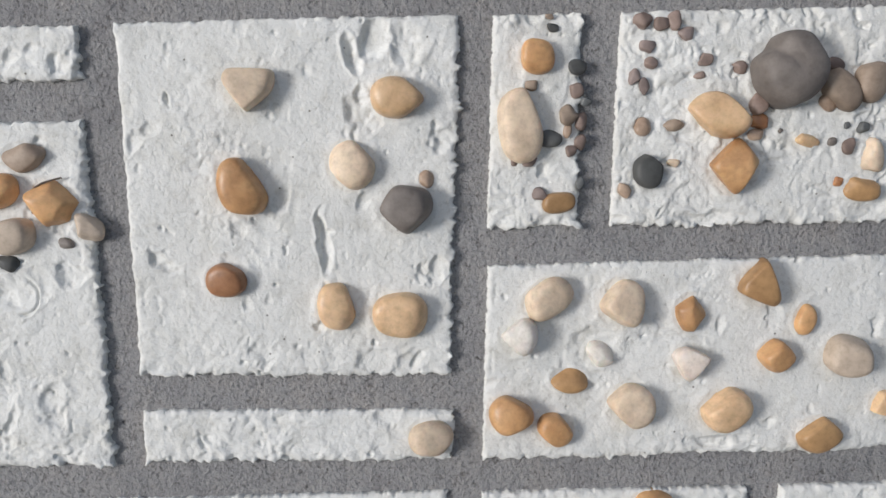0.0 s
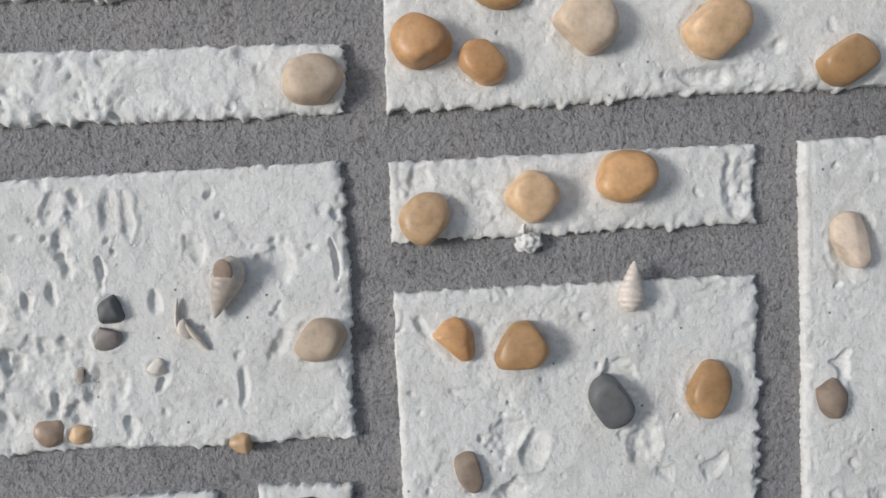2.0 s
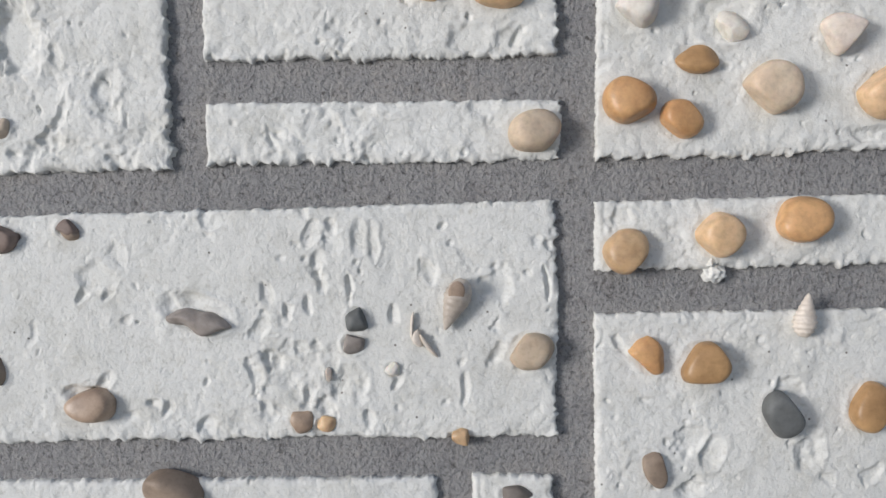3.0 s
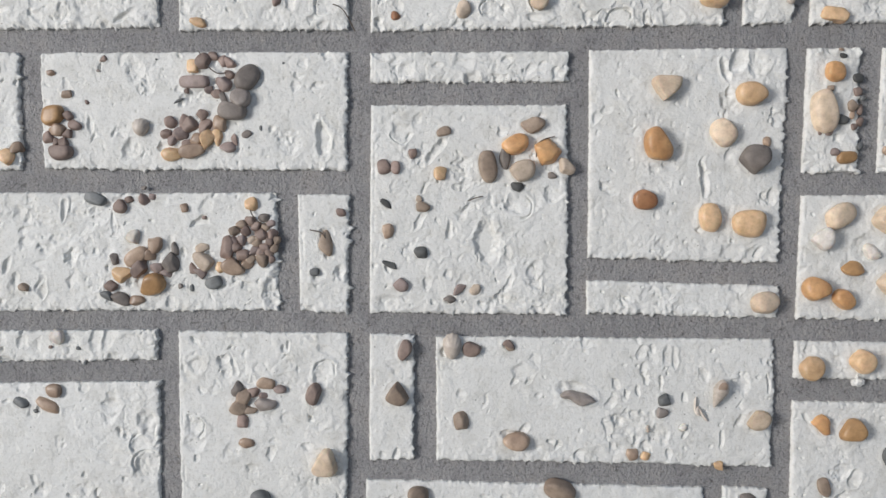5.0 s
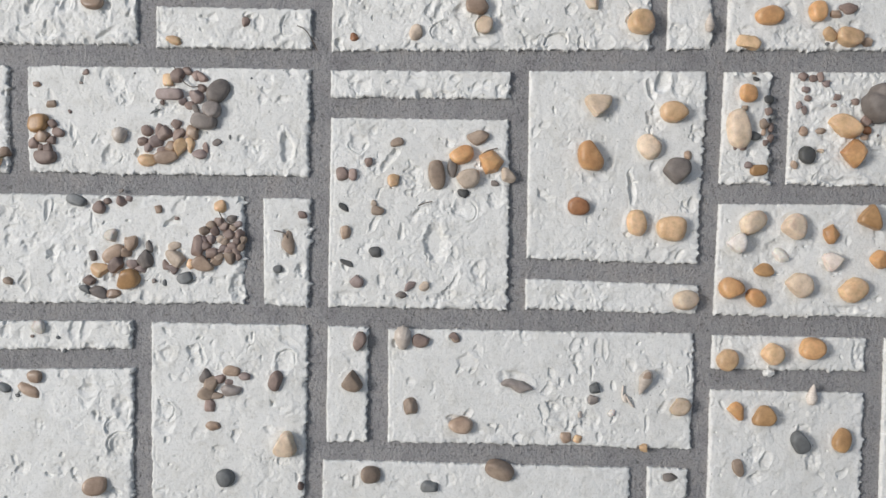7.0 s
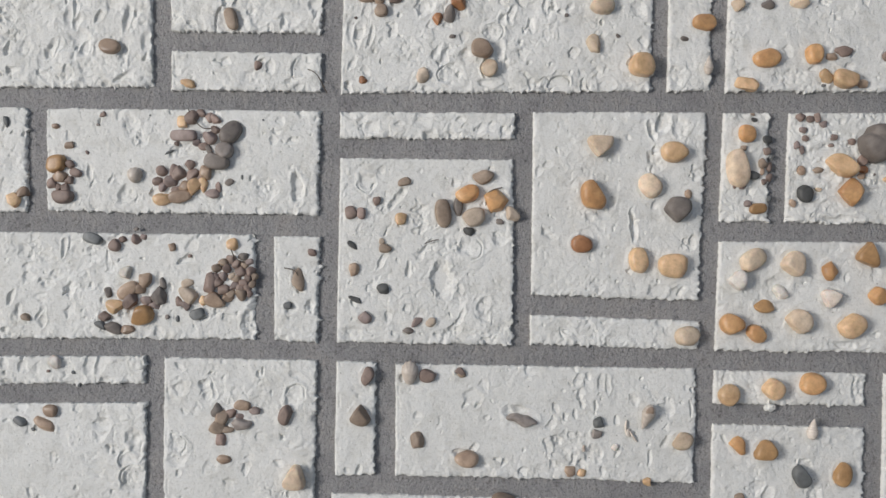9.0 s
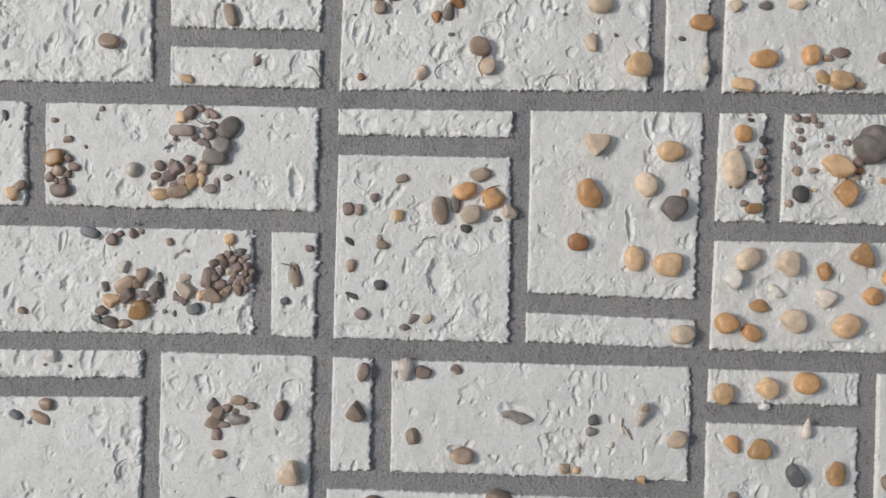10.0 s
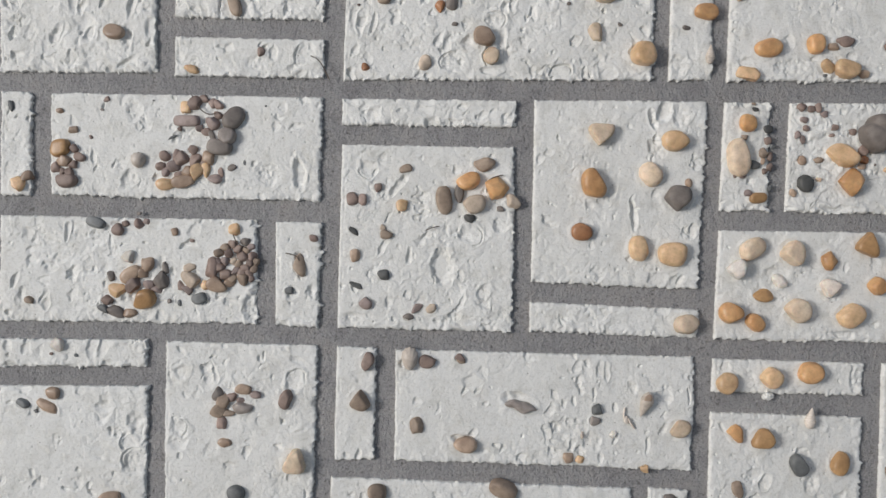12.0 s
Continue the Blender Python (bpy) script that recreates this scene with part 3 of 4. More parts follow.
stone(0.2606, 1.4756, 0.0091, 0.0066, -1, "basalt")
stone(0.2682, 1.4793, 0.0036, 0.0066, -1, "tan")
stone(0.2698, 1.4698, 0.0046, 0.0046, 0, "umber")
stone(0.2738, 1.4737, 0.0046, 0.0061, -1, "umber")
stone(0.2444, 1.4658, 0.0041, 0.0051, -1, "umber")
stone(0.2510, 1.4660, 0.0061, 0.0051, -1, "umber")
stone(0.2562, 1.4505, 0.0077, 0.0067, -1, "mauve")
stone(0.2645, 1.4465, 0.0154, 0.0098, 3, "bronze", cuts=((90, 0.8),))
stone(0.2741, 1.4553, 0.0036, 0.0051, -1, "slate")
stone(0.2596, 1.5285, 0.0040, 0.0027, -0, "bark")
stone(0.3009, 1.5265, 0.0075, 0.0065, -0, "umber")
stone(0.3097, 1.5248, 0.0070, 0.0050, -0, "umber")
stone(0.3151, 1.5262, 0.0060, 0.0075, -0, "umber")
stone(0.3201, 1.5204, 0.0070, 0.0060, -0, "mauve")
stone(0.3037, 1.5152, 0.0075, 0.0050, -0, "mauve")
stone(0.3052, 1.5084, 0.0055, 0.0045, -0, "umber")
stone(0.2978, 1.5024, 0.0055, 0.0076, -1, "mauve")
stone(0.3022, 1.4982, 0.0051, 0.0076, 29, "mauve")
stone(0.3274, 1.5029, 0.0061, 0.0041, -1, "umber")
stone(0.3291, 1.5097, 0.0081, 0.0061, -0, "umber")
stone(0.3455, 1.5061, 0.0076, 0.0063, -1, "umber")
stone(0.3654, 1.5045, 0.0300, 0.0325, 20, "grey", "notched")
stone(0.3542, 1.4898, 0.0072, 0.0087, -1, "umber")
stone(0.3548, 1.4823, 0.0093, 0.0072, -1, "rust", "angular")
stone(0.3536, 1.4763, 0.0062, 0.0046, -1, "tan")
stone(0.3365, 1.4848, 0.0241, 0.0164, -19, "sand", cuts=((55, 0.75), (235, 0.75)))
stone(0.3445, 1.4623, 0.0228, 0.0254, -1, "amber", "angular", cuts=((45, 0.66), (135, 0.7), (225, 0.68), (315, 0.7)))
stone(0.3049, 1.4603, 0.0129, 0.0154, -1, "basalt", cuts=((60, 0.75), (120, 0.78)))
stone(0.3022, 1.4804, 0.0076, 0.0087, -1, "tan")
stone(0.3162, 1.4808, 0.0107, 0.0056, -1, "bark")
stone(0.3166, 1.4637, 0.0062, 0.0041, -1, "cream")
stone(0.2945, 1.4517, 0.0064, 0.0072, -1, "tan")
stone(0.3651, 1.4777, 0.0026, 0.0026, 0, "grey")
stone(0.3780, 1.4735, 0.0098, 0.0052, -16, "sand")
stone(0.3882, 1.5072, 0.0087, 0.0066, -0, "umber")
stone(0.3910, 1.4954, 0.0139, 0.0185, 24, "bark")
stone(0.4049, 1.4990, 0.0129, 0.0159, -1, "bark")
stone(0.3863, 1.4900, 0.0077, 0.0069, -1, "tan")
stone(0.3955, 1.4799, 0.0031, 0.0031, 0, "slate")
stone(0.4031, 1.4788, 0.0049, 0.0047, 0, "slate")
stone(0.3892, 1.4729, 0.0036, 0.0036, 0, "grey")
stone(0.3966, 1.4708, 0.0052, 0.0068, -21, "umber")
stone(0.4081, 1.4664, 0.0099, 0.0136, -1, "cream")
stone(0.4046, 1.4510, 0.0168, 0.0116, -11, "bronze")
stone(0.3933, 1.4545, 0.0045, 0.0047, 0, "rust")
stone(0.1295, 1.2600, 0.0098, 0.0108, 0, "slate")
stone(0.1277, 1.2502, 0.0098, 0.0088, 0, "dove")
stone(0.1436, 1.2390, 0.0068, 0.0068, 0, "white", "angular")
stone(0.2018, 1.2452, 0.0186, 0.0156, 0, "cream", cuts=((150, 0.72), (-30, 0.85),))
stone(0.1051, 1.2180, 0.0098, 0.0107, 0, "tan", "angular")
stone(0.1153, 1.2166, 0.0088, 0.0068, 0, "sand")
stone(0.1713, 1.2099, 0.0073, 0.0078, 0, "sand", "angular")
stone(0.0634, 1.2608, 0.0284, 0.0122, -2, "dove", "bean")

dent(-0.1338, 1.4577, 0.0130, 0.0276, 8, 0.0034, 0.0006)
dent(-0.1585, 1.4597, 0.0217, 0.0217, -0, 0.0006, 0.0006)
dent(-0.0069, 1.3787, 0.0195, 0.0320, 8, 0.0034, 0.0006)
dent(-0.0365, 1.3880, 0.0049, 0.0128, -0)
dent(-0.0451, 1.4508, 0.0266, 0.0049, 52, 0.0012)
dent(-0.0173, 1.4119, 0.0216, 0.0044, 25, 0.0014)
dent(0.0269, 1.4111, 0.0128, 0.0167, -20, 0.0009)
dent(-0.0250, 1.4324, 0.0069, 0.0118, -10, 0.001)
dent(0.1962, 1.5180, 0.0177, 0.0177, -0, 0.0018, 0.0006)
dent(0.1331, 1.4409, 0.0177, 0.0098, 30, 0.001)
dent(-0.2064, 1.6039, 0.0178, 0.0208, -0, 0.0012, 0.0003)
dent(-0.1916, 1.6056, 0.0149, 0.0248, 8, 0.0012)
dent(-0.0884, 1.5973, 0.0109, 0.0297, -8, 0.0012)
dent(-0.0259, 1.6218, 0.0119, 0.0198, -0, 0.0014)
dent(-0.0777, 1.6100, 0.0069, 0.0248, -5, 0.001)
dent(0.0364, 1.5944, 0.0148, 0.0218, -15, 0.0014)
dent(0.0119, 1.5765, 0.0129, 0.0148, -30, 0.0012)
dent(0.0864, 1.5514, 0.0178, 0.0168, -0, 0.0016)
dent(0.1323, 1.5521, 0.0148, 0.0138, 20, 0.0014)
dent(0.1939, 1.5606, 0.0178, 0.0197, -0, 0.0016, 0.0008)
dent(0.2925, 1.5612, 0.0257, 0.0187, -0, 0.0016, 0.0009)
dent(-0.2375, 1.2795, 0.0156, 0.0215, -20, 0.0014)
dent(-0.2322, 1.2262, 0.0156, 0.0263, -10, 0.0014)
dent(-0.1337, 1.2765, 0.0108, 0.0215, -15, 0.0012)
dent(-0.2693, 1.2270, 0.0127, 0.0215, -10, 0.0016, 0.0004)
dent(-0.2696, 1.1999, 0.0205, 0.0244, -0, 0.0016, 0.0006)
dent(-0.2992, 1.2459, 0.0137, 0.0215, -20, 0.0012, 0.0004)
dent(-0.1743, 1.3357, 0.0118, 0.0196, -0, 0.0016, 0.0008)
dent(0.2836, 1.3797, 0.0216, 0.0216, -0, 0.0014)
dent(0.2967, 1.4010, 0.0245, 0.0265, -0, 0.0010)
dent(0.3296, 1.3697, 0.0206, 0.0196, -0, 0.0016)
dent(0.2931, 1.4377, 0.0098, 0.0069, -0, 0.0018, 0.0006)
dent(0.3382, 1.4385, 0.0344, 0.0079, -0, 0.0018, 0.0007)
dent(0.0166, 1.2306, 0.0224, 0.0146, -0, 0.0014)
dent(0.0609, 1.2648, 0.0293, 0.0137, -12, 0.0014)
dent(-0.3363, 1.6033, 0.0099, 0.0198, -10, 0.0014)
dent(-0.2833, 1.6041, 0.0119, 0.0297, -20, 0.0014)
dent(-0.3221, 1.5761, 0.0099, 0.0198, -25, 0.0016)
dent(-0.3494, 1.5781, 0.0099, 0.0218, -25, 0.0014)
dent(-0.3653, 1.6103, 0.0297, 0.0198, -0, 0.0006, 0.0005)
dent(-0.3189, 1.5512, 0.0148, 0.0119, -0, 0.001)
dent(-0.0266, 1.5188, 0.0178, 0.0148, 30, 0.0012)
dent(-0.0709, 1.5131, 0.0099, 0.0148, -30, 0.0012)
dent(0.1361, 1.2919, 0.0061, 0.0187, 8, 0.0014)
dent(0.1135, 1.2831, 0.0042, 0.0117, -5, 0.0014)
dent(0.1274, 1.2745, 0.0047, 0.0103, -0, 0.0016)
dent(0.0998, 1.2641, 0.0038, 0.0080, -0, 0.0016)
dent(0.0889, 1.2577, 0.0071, 0.0104, -20, 0.0014)
dent(0.0858, 1.2387, 0.0080, 0.0128, 20, 0.0016)
dent(0.1007, 1.2432, 0.0052, 0.0118, -10, 0.0016)
dent(0.1127, 1.2477, 0.0047, 0.0104, -0, 0.0016)
dent(0.1217, 1.2327, 0.0057, 0.0132, -25, 0.0016)
dent(0.1306, 1.2306, 0.0047, 0.0104, -10, 0.0014)
dent(0.1881, 1.2714, 0.0121, 0.0130, -10, 0.0013)
dent(0.1591, 1.2791, 0.0051, 0.0126, 20, 0.0014)
dent(0.1865, 1.2432, 0.0070, 0.0098, -10, 0.0014, 0.0004)
dent(0.1730, 1.2298, 0.0038, 0.0155, -5, 0.0014)
dent(0.0169, 1.2761, 0.0043, 0.0151, -30, 0.0014)
dent(0.0267, 1.2763, 0.0033, 0.0142, -30, 0.0012)
dent(0.1161, 1.2233, 0.0071, 0.0118, -15, 0.0016)
dent(0.0904, 1.2238, 0.0071, 0.0104, 10, 0.0014)
dent(0.1330, 1.2182, 0.0047, 0.0104, -0, 0.0014)
dent(0.1080, 1.2282, 0.0047, 0.0128, -20, 0.0016)
dent(0.1021, 1.2312, 0.0047, 0.0104, 20, 0.0014)
dent(0.1457, 1.2611, 0.0037, 0.0084, -0, 0.0012)
dent(0.1212, 1.2993, 0.0042, 0.0093, -0, 0.001)
dent(0.0157, 1.2311, 0.0238, 0.0086, -0, 0.0016)
dent(0.0655, 1.2666, 0.0212, 0.0080, -25, 0.0012)
dent(0.1093, 1.2655, 0.0047, 0.0094, -0, 0.0014)
dent(0.2090, 1.2737, 0.0033, 0.0163, -0, 0.0016)
dent(0.2664, 1.2063, 0.0122, 0.0122, -0, 0.0018, 0.0003)
dent(0.2756, 1.2026, 0.0090, 0.0143, -20, 0.0016, 0.0003)
dent(0.3139, 1.2001, 0.0115, 0.0165, -0, 0.0016, 0.0007)
dent(0.3066, 1.2259, 0.0090, 0.0102, 20, 0.0016)
dent(0.3421, 1.1919, 0.0104, 0.0083, 40, 0.0012)
dent(0.3517, 1.2918, 0.0102, 0.0225, -0, 0.0020, 0.0008)
dent(0.3867, 1.2247, 0.0062, 0.0125, -0, 0.0016, 0.0004)
dent(0.3922, 1.2698, 0.0190, 0.0268, -0, 0.0014)
dent(0.2404, 1.2983, 0.0100, 0.0120, -0, 0.0012, 0.0004)
dent(0.0885, 1.1990, 0.0079, 0.0059, -0, 0.001)
dent(-0.2404, 1.4906, 0.0169, 0.0069, 60, 0.0012, 0.0005)
dent(-0.2280, 1.4909, 0.0218, 0.0129, -0, 0.0012, 0.0006)
dent(-0.2809, 1.5096, 0.0149, 0.0129, -0, 0.0008, 0.0006)
dent(-0.2803, 1.4483, 0.0169, 0.0198, -0, 0.0010, 0.0005)
dent(-0.1687, 1.3387, 0.0079, 0.0227, -0, 0.0018, 0.0008)
dent(-0.1796, 1.3384, 0.0049, 0.0148, -0, 0.0012)
dent(-0.0709, 1.2831, 0.0295, 0.0128, -0, 0.0007, 0.0003)
dent(0.0202, 1.2805, 0.0148, 0.0128, -0, 0.0010)
dent(0.1021, 1.2409, 0.0245, 0.0196, -0, 0.0010, 0.0007)
dent(0.1244, 1.2342, 0.0177, 0.0177, -0, 0.0012, 0.0006)
dent(0.1310, 1.2930, 0.0069, 0.0167, -0, 0.0012)
dent(0.0917, 1.2724, 0.0079, 0.0108, -0, 0.0014)
dent(0.1147, 1.2755, 0.0049, 0.0118, -0, 0.0014)
dent(0.0091, 1.3342, 0.0444, 0.0099, -0, 0.0012, 0.0009)
dent(-0.0772, 1.3321, 0.0296, 0.0128, -0, 0.0008, 0.0008)
dent(0.3576, 1.2937, 0.0118, 0.0216, -0, 0.0014, 0.0008)
dent(0.3484, 1.3302, 0.0442, 0.0069, -0, 0.0012, 0.0008)
dent(0.1955, 1.3732, 0.0197, 0.0099, 20, 0.0010)
dent(-0.0746, 1.5129, 0.0129, 0.0099, -0, 0.0010)
dent(-0.0252, 1.5240, 0.0179, 0.0079, -0, 0.0010)
dent(0.0446, 1.5107, 0.0129, 0.0089, -0, 0.0012, 0.0007)
dent(-0.3109, 1.3017, 0.0099, 0.0227, -0, 0.0012)
dent(-0.3552, 1.2933, 0.0197, 0.0128, -0, 0.0008)
dent(-0.3011, 1.3020, 0.0099, 0.0197, -10, 0.0012)
dent(-0.3304, 1.3629, 0.0069, 0.0129, 20, 0.0014)
dent(-0.3284, 1.3481, 0.0069, 0.0129, -0, 0.0010)
dent(-0.3410, 1.3799, 0.0297, 0.0119, 30, 0.0008, 0.0006)
dent(-0.3540, 1.3426, 0.0079, 0.0168, -0, 0.0014)
dent(-0.0250, 1.6187, 0.0119, 0.0179, -20, 0.0018)
dent(0.0497, 1.6129, 0.0064, 0.0198, -10, 0.0016)
dent(0.0419, 1.6077, 0.0069, 0.0149, -10, 0.0014)
dent(0.0337, 1.5965, 0.0168, 0.0139, 0, 0.0016, 0.0007)
dent(0.0391, 1.5777, 0.0099, 0.0208, -5, 0.0018)
dent(0.0298, 1.5525, 0.0198, 0.0069, 5, 0.0014, 0.0005)
dent(-0.0830, 1.5924, 0.0079, 0.0258, -12, 0.0018)
dent(-0.0726, 1.5926, 0.0050, 0.0248, -12, 0.0014)
dent(-0.0414, 1.5783, 0.0228, 0.0278, 0, 0.0008, 0.0007)
dent(-0.0085, 1.5741, 0.0089, 0.0129, -30, 0.0018)
dent(-0.0031, 1.5582, 0.0198, 0.0198, 0, 0.0012, 0.0006)
dent(-0.0898, 1.5672, 0.0074, 0.0109, 0, 0.0014)
dent(0.0922, 1.5534, 0.0178, 0.0168, 0, 0.0016)
dent(0.0659, 1.5528, 0.0079, 0.0129, 20, 0.0014)
dent(0.0830, 1.6162, 0.0168, 0.0050, 38, 0.0014)
dent(0.0783, 1.6226, 0.0050, 0.0208, 0, 0.0013)
dent(-0.2853, 1.6053, 0.0085, 0.0229, -12, 0.002)
dent(-0.3102, 1.6048, 0.0065, 0.0139, -30, 0.0016)
dent(-0.3314, 1.6118, 0.0045, 0.0179, 0, 0.0016)
dent(-0.3526, 1.5762, 0.0065, 0.0179, -20, 0.0018)
dent(-0.3222, 1.5774, 0.0075, 0.0179, -25, 0.002)
dent(-0.2695, 1.5831, 0.0090, 0.0169, 0, 0.0018)
dent(-0.3751, 1.5757, 0.0149, 0.0199, 0, 0.001, 0.0007)
dent(-0.3197, 1.5610, 0.0179, 0.0149, 0, 0.0012, 0.0006)
dent(-0.2870, 1.5527, 0.0209, 0.0070, 30, 0.0018)
dent(-0.3369, 1.5541, 0.0099, 0.0129, 0, 0.0014)
dent(-0.1964, 1.6038, 0.0318, 0.0229, 0, 0.0022, 0.0003)
dent(-0.1330, 1.5637, 0.0208, 0.0179, 0, 0.0014, 0.0003)
dent(-0.1613, 1.5631, 0.0069, 0.0139, -10, 0.0014)
dent(-0.2423, 1.5582, 0.0065, 0.0099, 0, 0.0014)
dent(-0.1750, 1.5543, 0.0218, 0.0119, 0, 0.0008, 0.0006)
dent(-0.3302, 1.3653, 0.0064, 0.0128, -20, 0.0016)
dent(-0.3364, 1.4023, 0.0064, 0.0178, -15, 0.0018)
dent(-0.3810, 1.3592, 0.0054, 0.0158, -20, 0.0016)
dent(-0.3496, 1.3698, 0.0128, 0.0109, 0, 0.0012, 0.0006)
dent(-0.3525, 1.3391, 0.0064, 0.0138, -10, 0.0014)
dent(-0.2989, 1.3933, 0.0044, 0.0178, 5, 0.0014)
dent(-0.1735, 1.3396, 0.0138, 0.0266, 0, 0.0022, 0.0009)
dent(-0.2805, 1.5094, 0.0149, 0.0208, 0, 0.001, 0.0006)
dent(-0.2835, 1.4496, 0.0129, 0.0178, -20, 0.0014, 0.0006)
dent(-0.3154, 1.4668, 0.0064, 0.0159, 8, 0.0014)
dent(-0.1607, 1.4575, 0.0227, 0.0237, 0, 0.001, 0.0008)
dent(-0.1537, 1.5059, 0.0119, 0.0040, 10, 0.0012)
dent(-0.1376, 1.4998, 0.0119, 0.0069, 5, 0.0014)
dent(-0.2327, 1.4906, 0.0198, 0.0129, 0, 0.0014, 0.0008)
dent(-0.2729, 1.2390, 0.0138, 0.0128, 0, 0.0016)
dent(-0.2757, 1.2193, 0.0157, 0.0147, -20, 0.0016)
dent(-0.2697, 1.2039, 0.0226, 0.0226, 0, 0.0018, 0.0006)
dent(-0.2989, 1.2505, 0.0138, 0.0118, 0, 0.0012)
dent(-0.2324, 1.2816, 0.0157, 0.0118, 0, 0.0014, 0.0004)
dent(-0.2333, 1.2341, 0.0177, 0.0157, 0, 0.0016, 0.0004)
dent(-0.1322, 1.2792, 0.0177, 0.0177, 0, 0.0016, 0.0003)
dent(-0.2033, 1.2823, 0.0044, 0.0207, 20, 0.0014)
dent(-0.0731, 1.4645, 0.0178, 0.0138, 0, 0.0014)
dent(-0.0480, 1.4488, 0.0059, 0.0257, -35, 0.0016)
dent(-0.0260, 1.4394, 0.0099, 0.0118, 0, 0.0014)
dent(-0.0256, 1.4246, 0.0099, 0.0118, 0, 0.0014)
dent(-0.0366, 1.3897, 0.0054, 0.0138, 0, 0.0014)
dent(0.0172, 1.4093, 0.0197, 0.0167, 0, 0.0014, 0.0003)
dent(-0.0212, 1.4074, 0.0059, 0.0167, -62, 0.0014)
dent(-0.0605, 1.3965, 0.0059, 0.0207, -30, 0.0016)
dent(0.0442, 1.4163, 0.0128, 0.0098, 0, 0.0014, 0.0006)
dent(0.0293, 1.3593, 0.0108, 0.0157, -20, 0.0014)
dent(0.0088, 1.3489, 0.0049, 0.0157, -20, 0.0014)
dent(-0.0844, 1.3319, 0.0197, 0.0177, 0, 0.0012, 0.0007)
dent(0.1732, 1.5134, 0.0079, 0.0177, 15, 0.0028)
dent(0.1825, 1.5203, 0.0113, 0.0191, -25, 0.0028)
dent(0.1761, 1.4866, 0.0187, 0.0124, -40, 0.0016, 0.0006)
dent(0.2119, 1.4762, 0.0101, 0.0126, 0, 0.0018, 0.0006)
dent(0.1578, 1.4294, 0.0071, 0.0265, 4, 0.0026, 0.0004)
dent(0.1212, 1.4369, 0.0101, 0.0091, 0, 0.001)
dent(0.1396, 1.4507, 0.0075, 0.0151, -20, 0.0009)
dent(0.0872, 1.4207, 0.0076, 0.0091, 0, 0.001)
dent(0.1782, 1.3737, 0.0183, 0.0131, 0, 0.0012)
dent(0.1285, 1.3775, 0.0104, 0.0130, 20, 0.0012)
dent(0.0761, 1.4766, 0.0059, 0.0148, -30, 0.001)
dent(0.2078, 1.4166, 0.0077, 0.0119, 0, 0.0018)

groove(0.0923, 1.5509, 0.0084, 0, 185, 0.0022)
groove(0.0793, 1.5526, 0.0059, 20, 150, 0.0012)
groove(0.0324, 1.5655, 0.0094, 95, 255, 0.002)
groove(-0.2333, 1.2341, 0.0083, -80, 90, 0.0016)
groove(-0.2697, 1.2039, 0.0113, 60, 210, 0.0016)
groove(-0.2757, 1.2203, 0.0079, 90, 260, 0.0014)
groove(-0.1322, 1.2782, 0.0088, -20, 170, 0.0014)
groove(-0.1964, 1.6038, 0.0144, 95, 250, 0.0016)
groove(-0.0731, 1.4645, 0.0084, 180, 330, 0.0014)
groove(0.0173, 1.4083, 0.0094, -100, 60, 0.0014)
groove(-0.0031, 1.5582, 0.0099, 80, 220, 0.0014)
groove(0.0337, 1.5965, 0.0084, -60, 120, 0.0014)
groove(-0.1384, 1.4585, 0.0084, -70, 70, 0.0014)
groove(-0.1329, 1.5627, 0.0099, 120, 260, 0.0014)


def build_wall():
    bm = bmesh.new()
    bmesh.ops.create_cube(bm, size=1, matrix=Matrix.Translation((0.1, DEPTH + 0.1, 1.6)) @ Matrix.Diagonal((4.8, 0.2, 3.2, 1)))
    me = bpy.data.meshes.new("wall_north")
    bm.to_mesh(me)
    bm.free()
    me.materials.append(CONCRETE)
    return tagged(new("wall_north", me), "grey concrete wall faced with pebble-studded white plaster blocks", "wall", kind="structure")


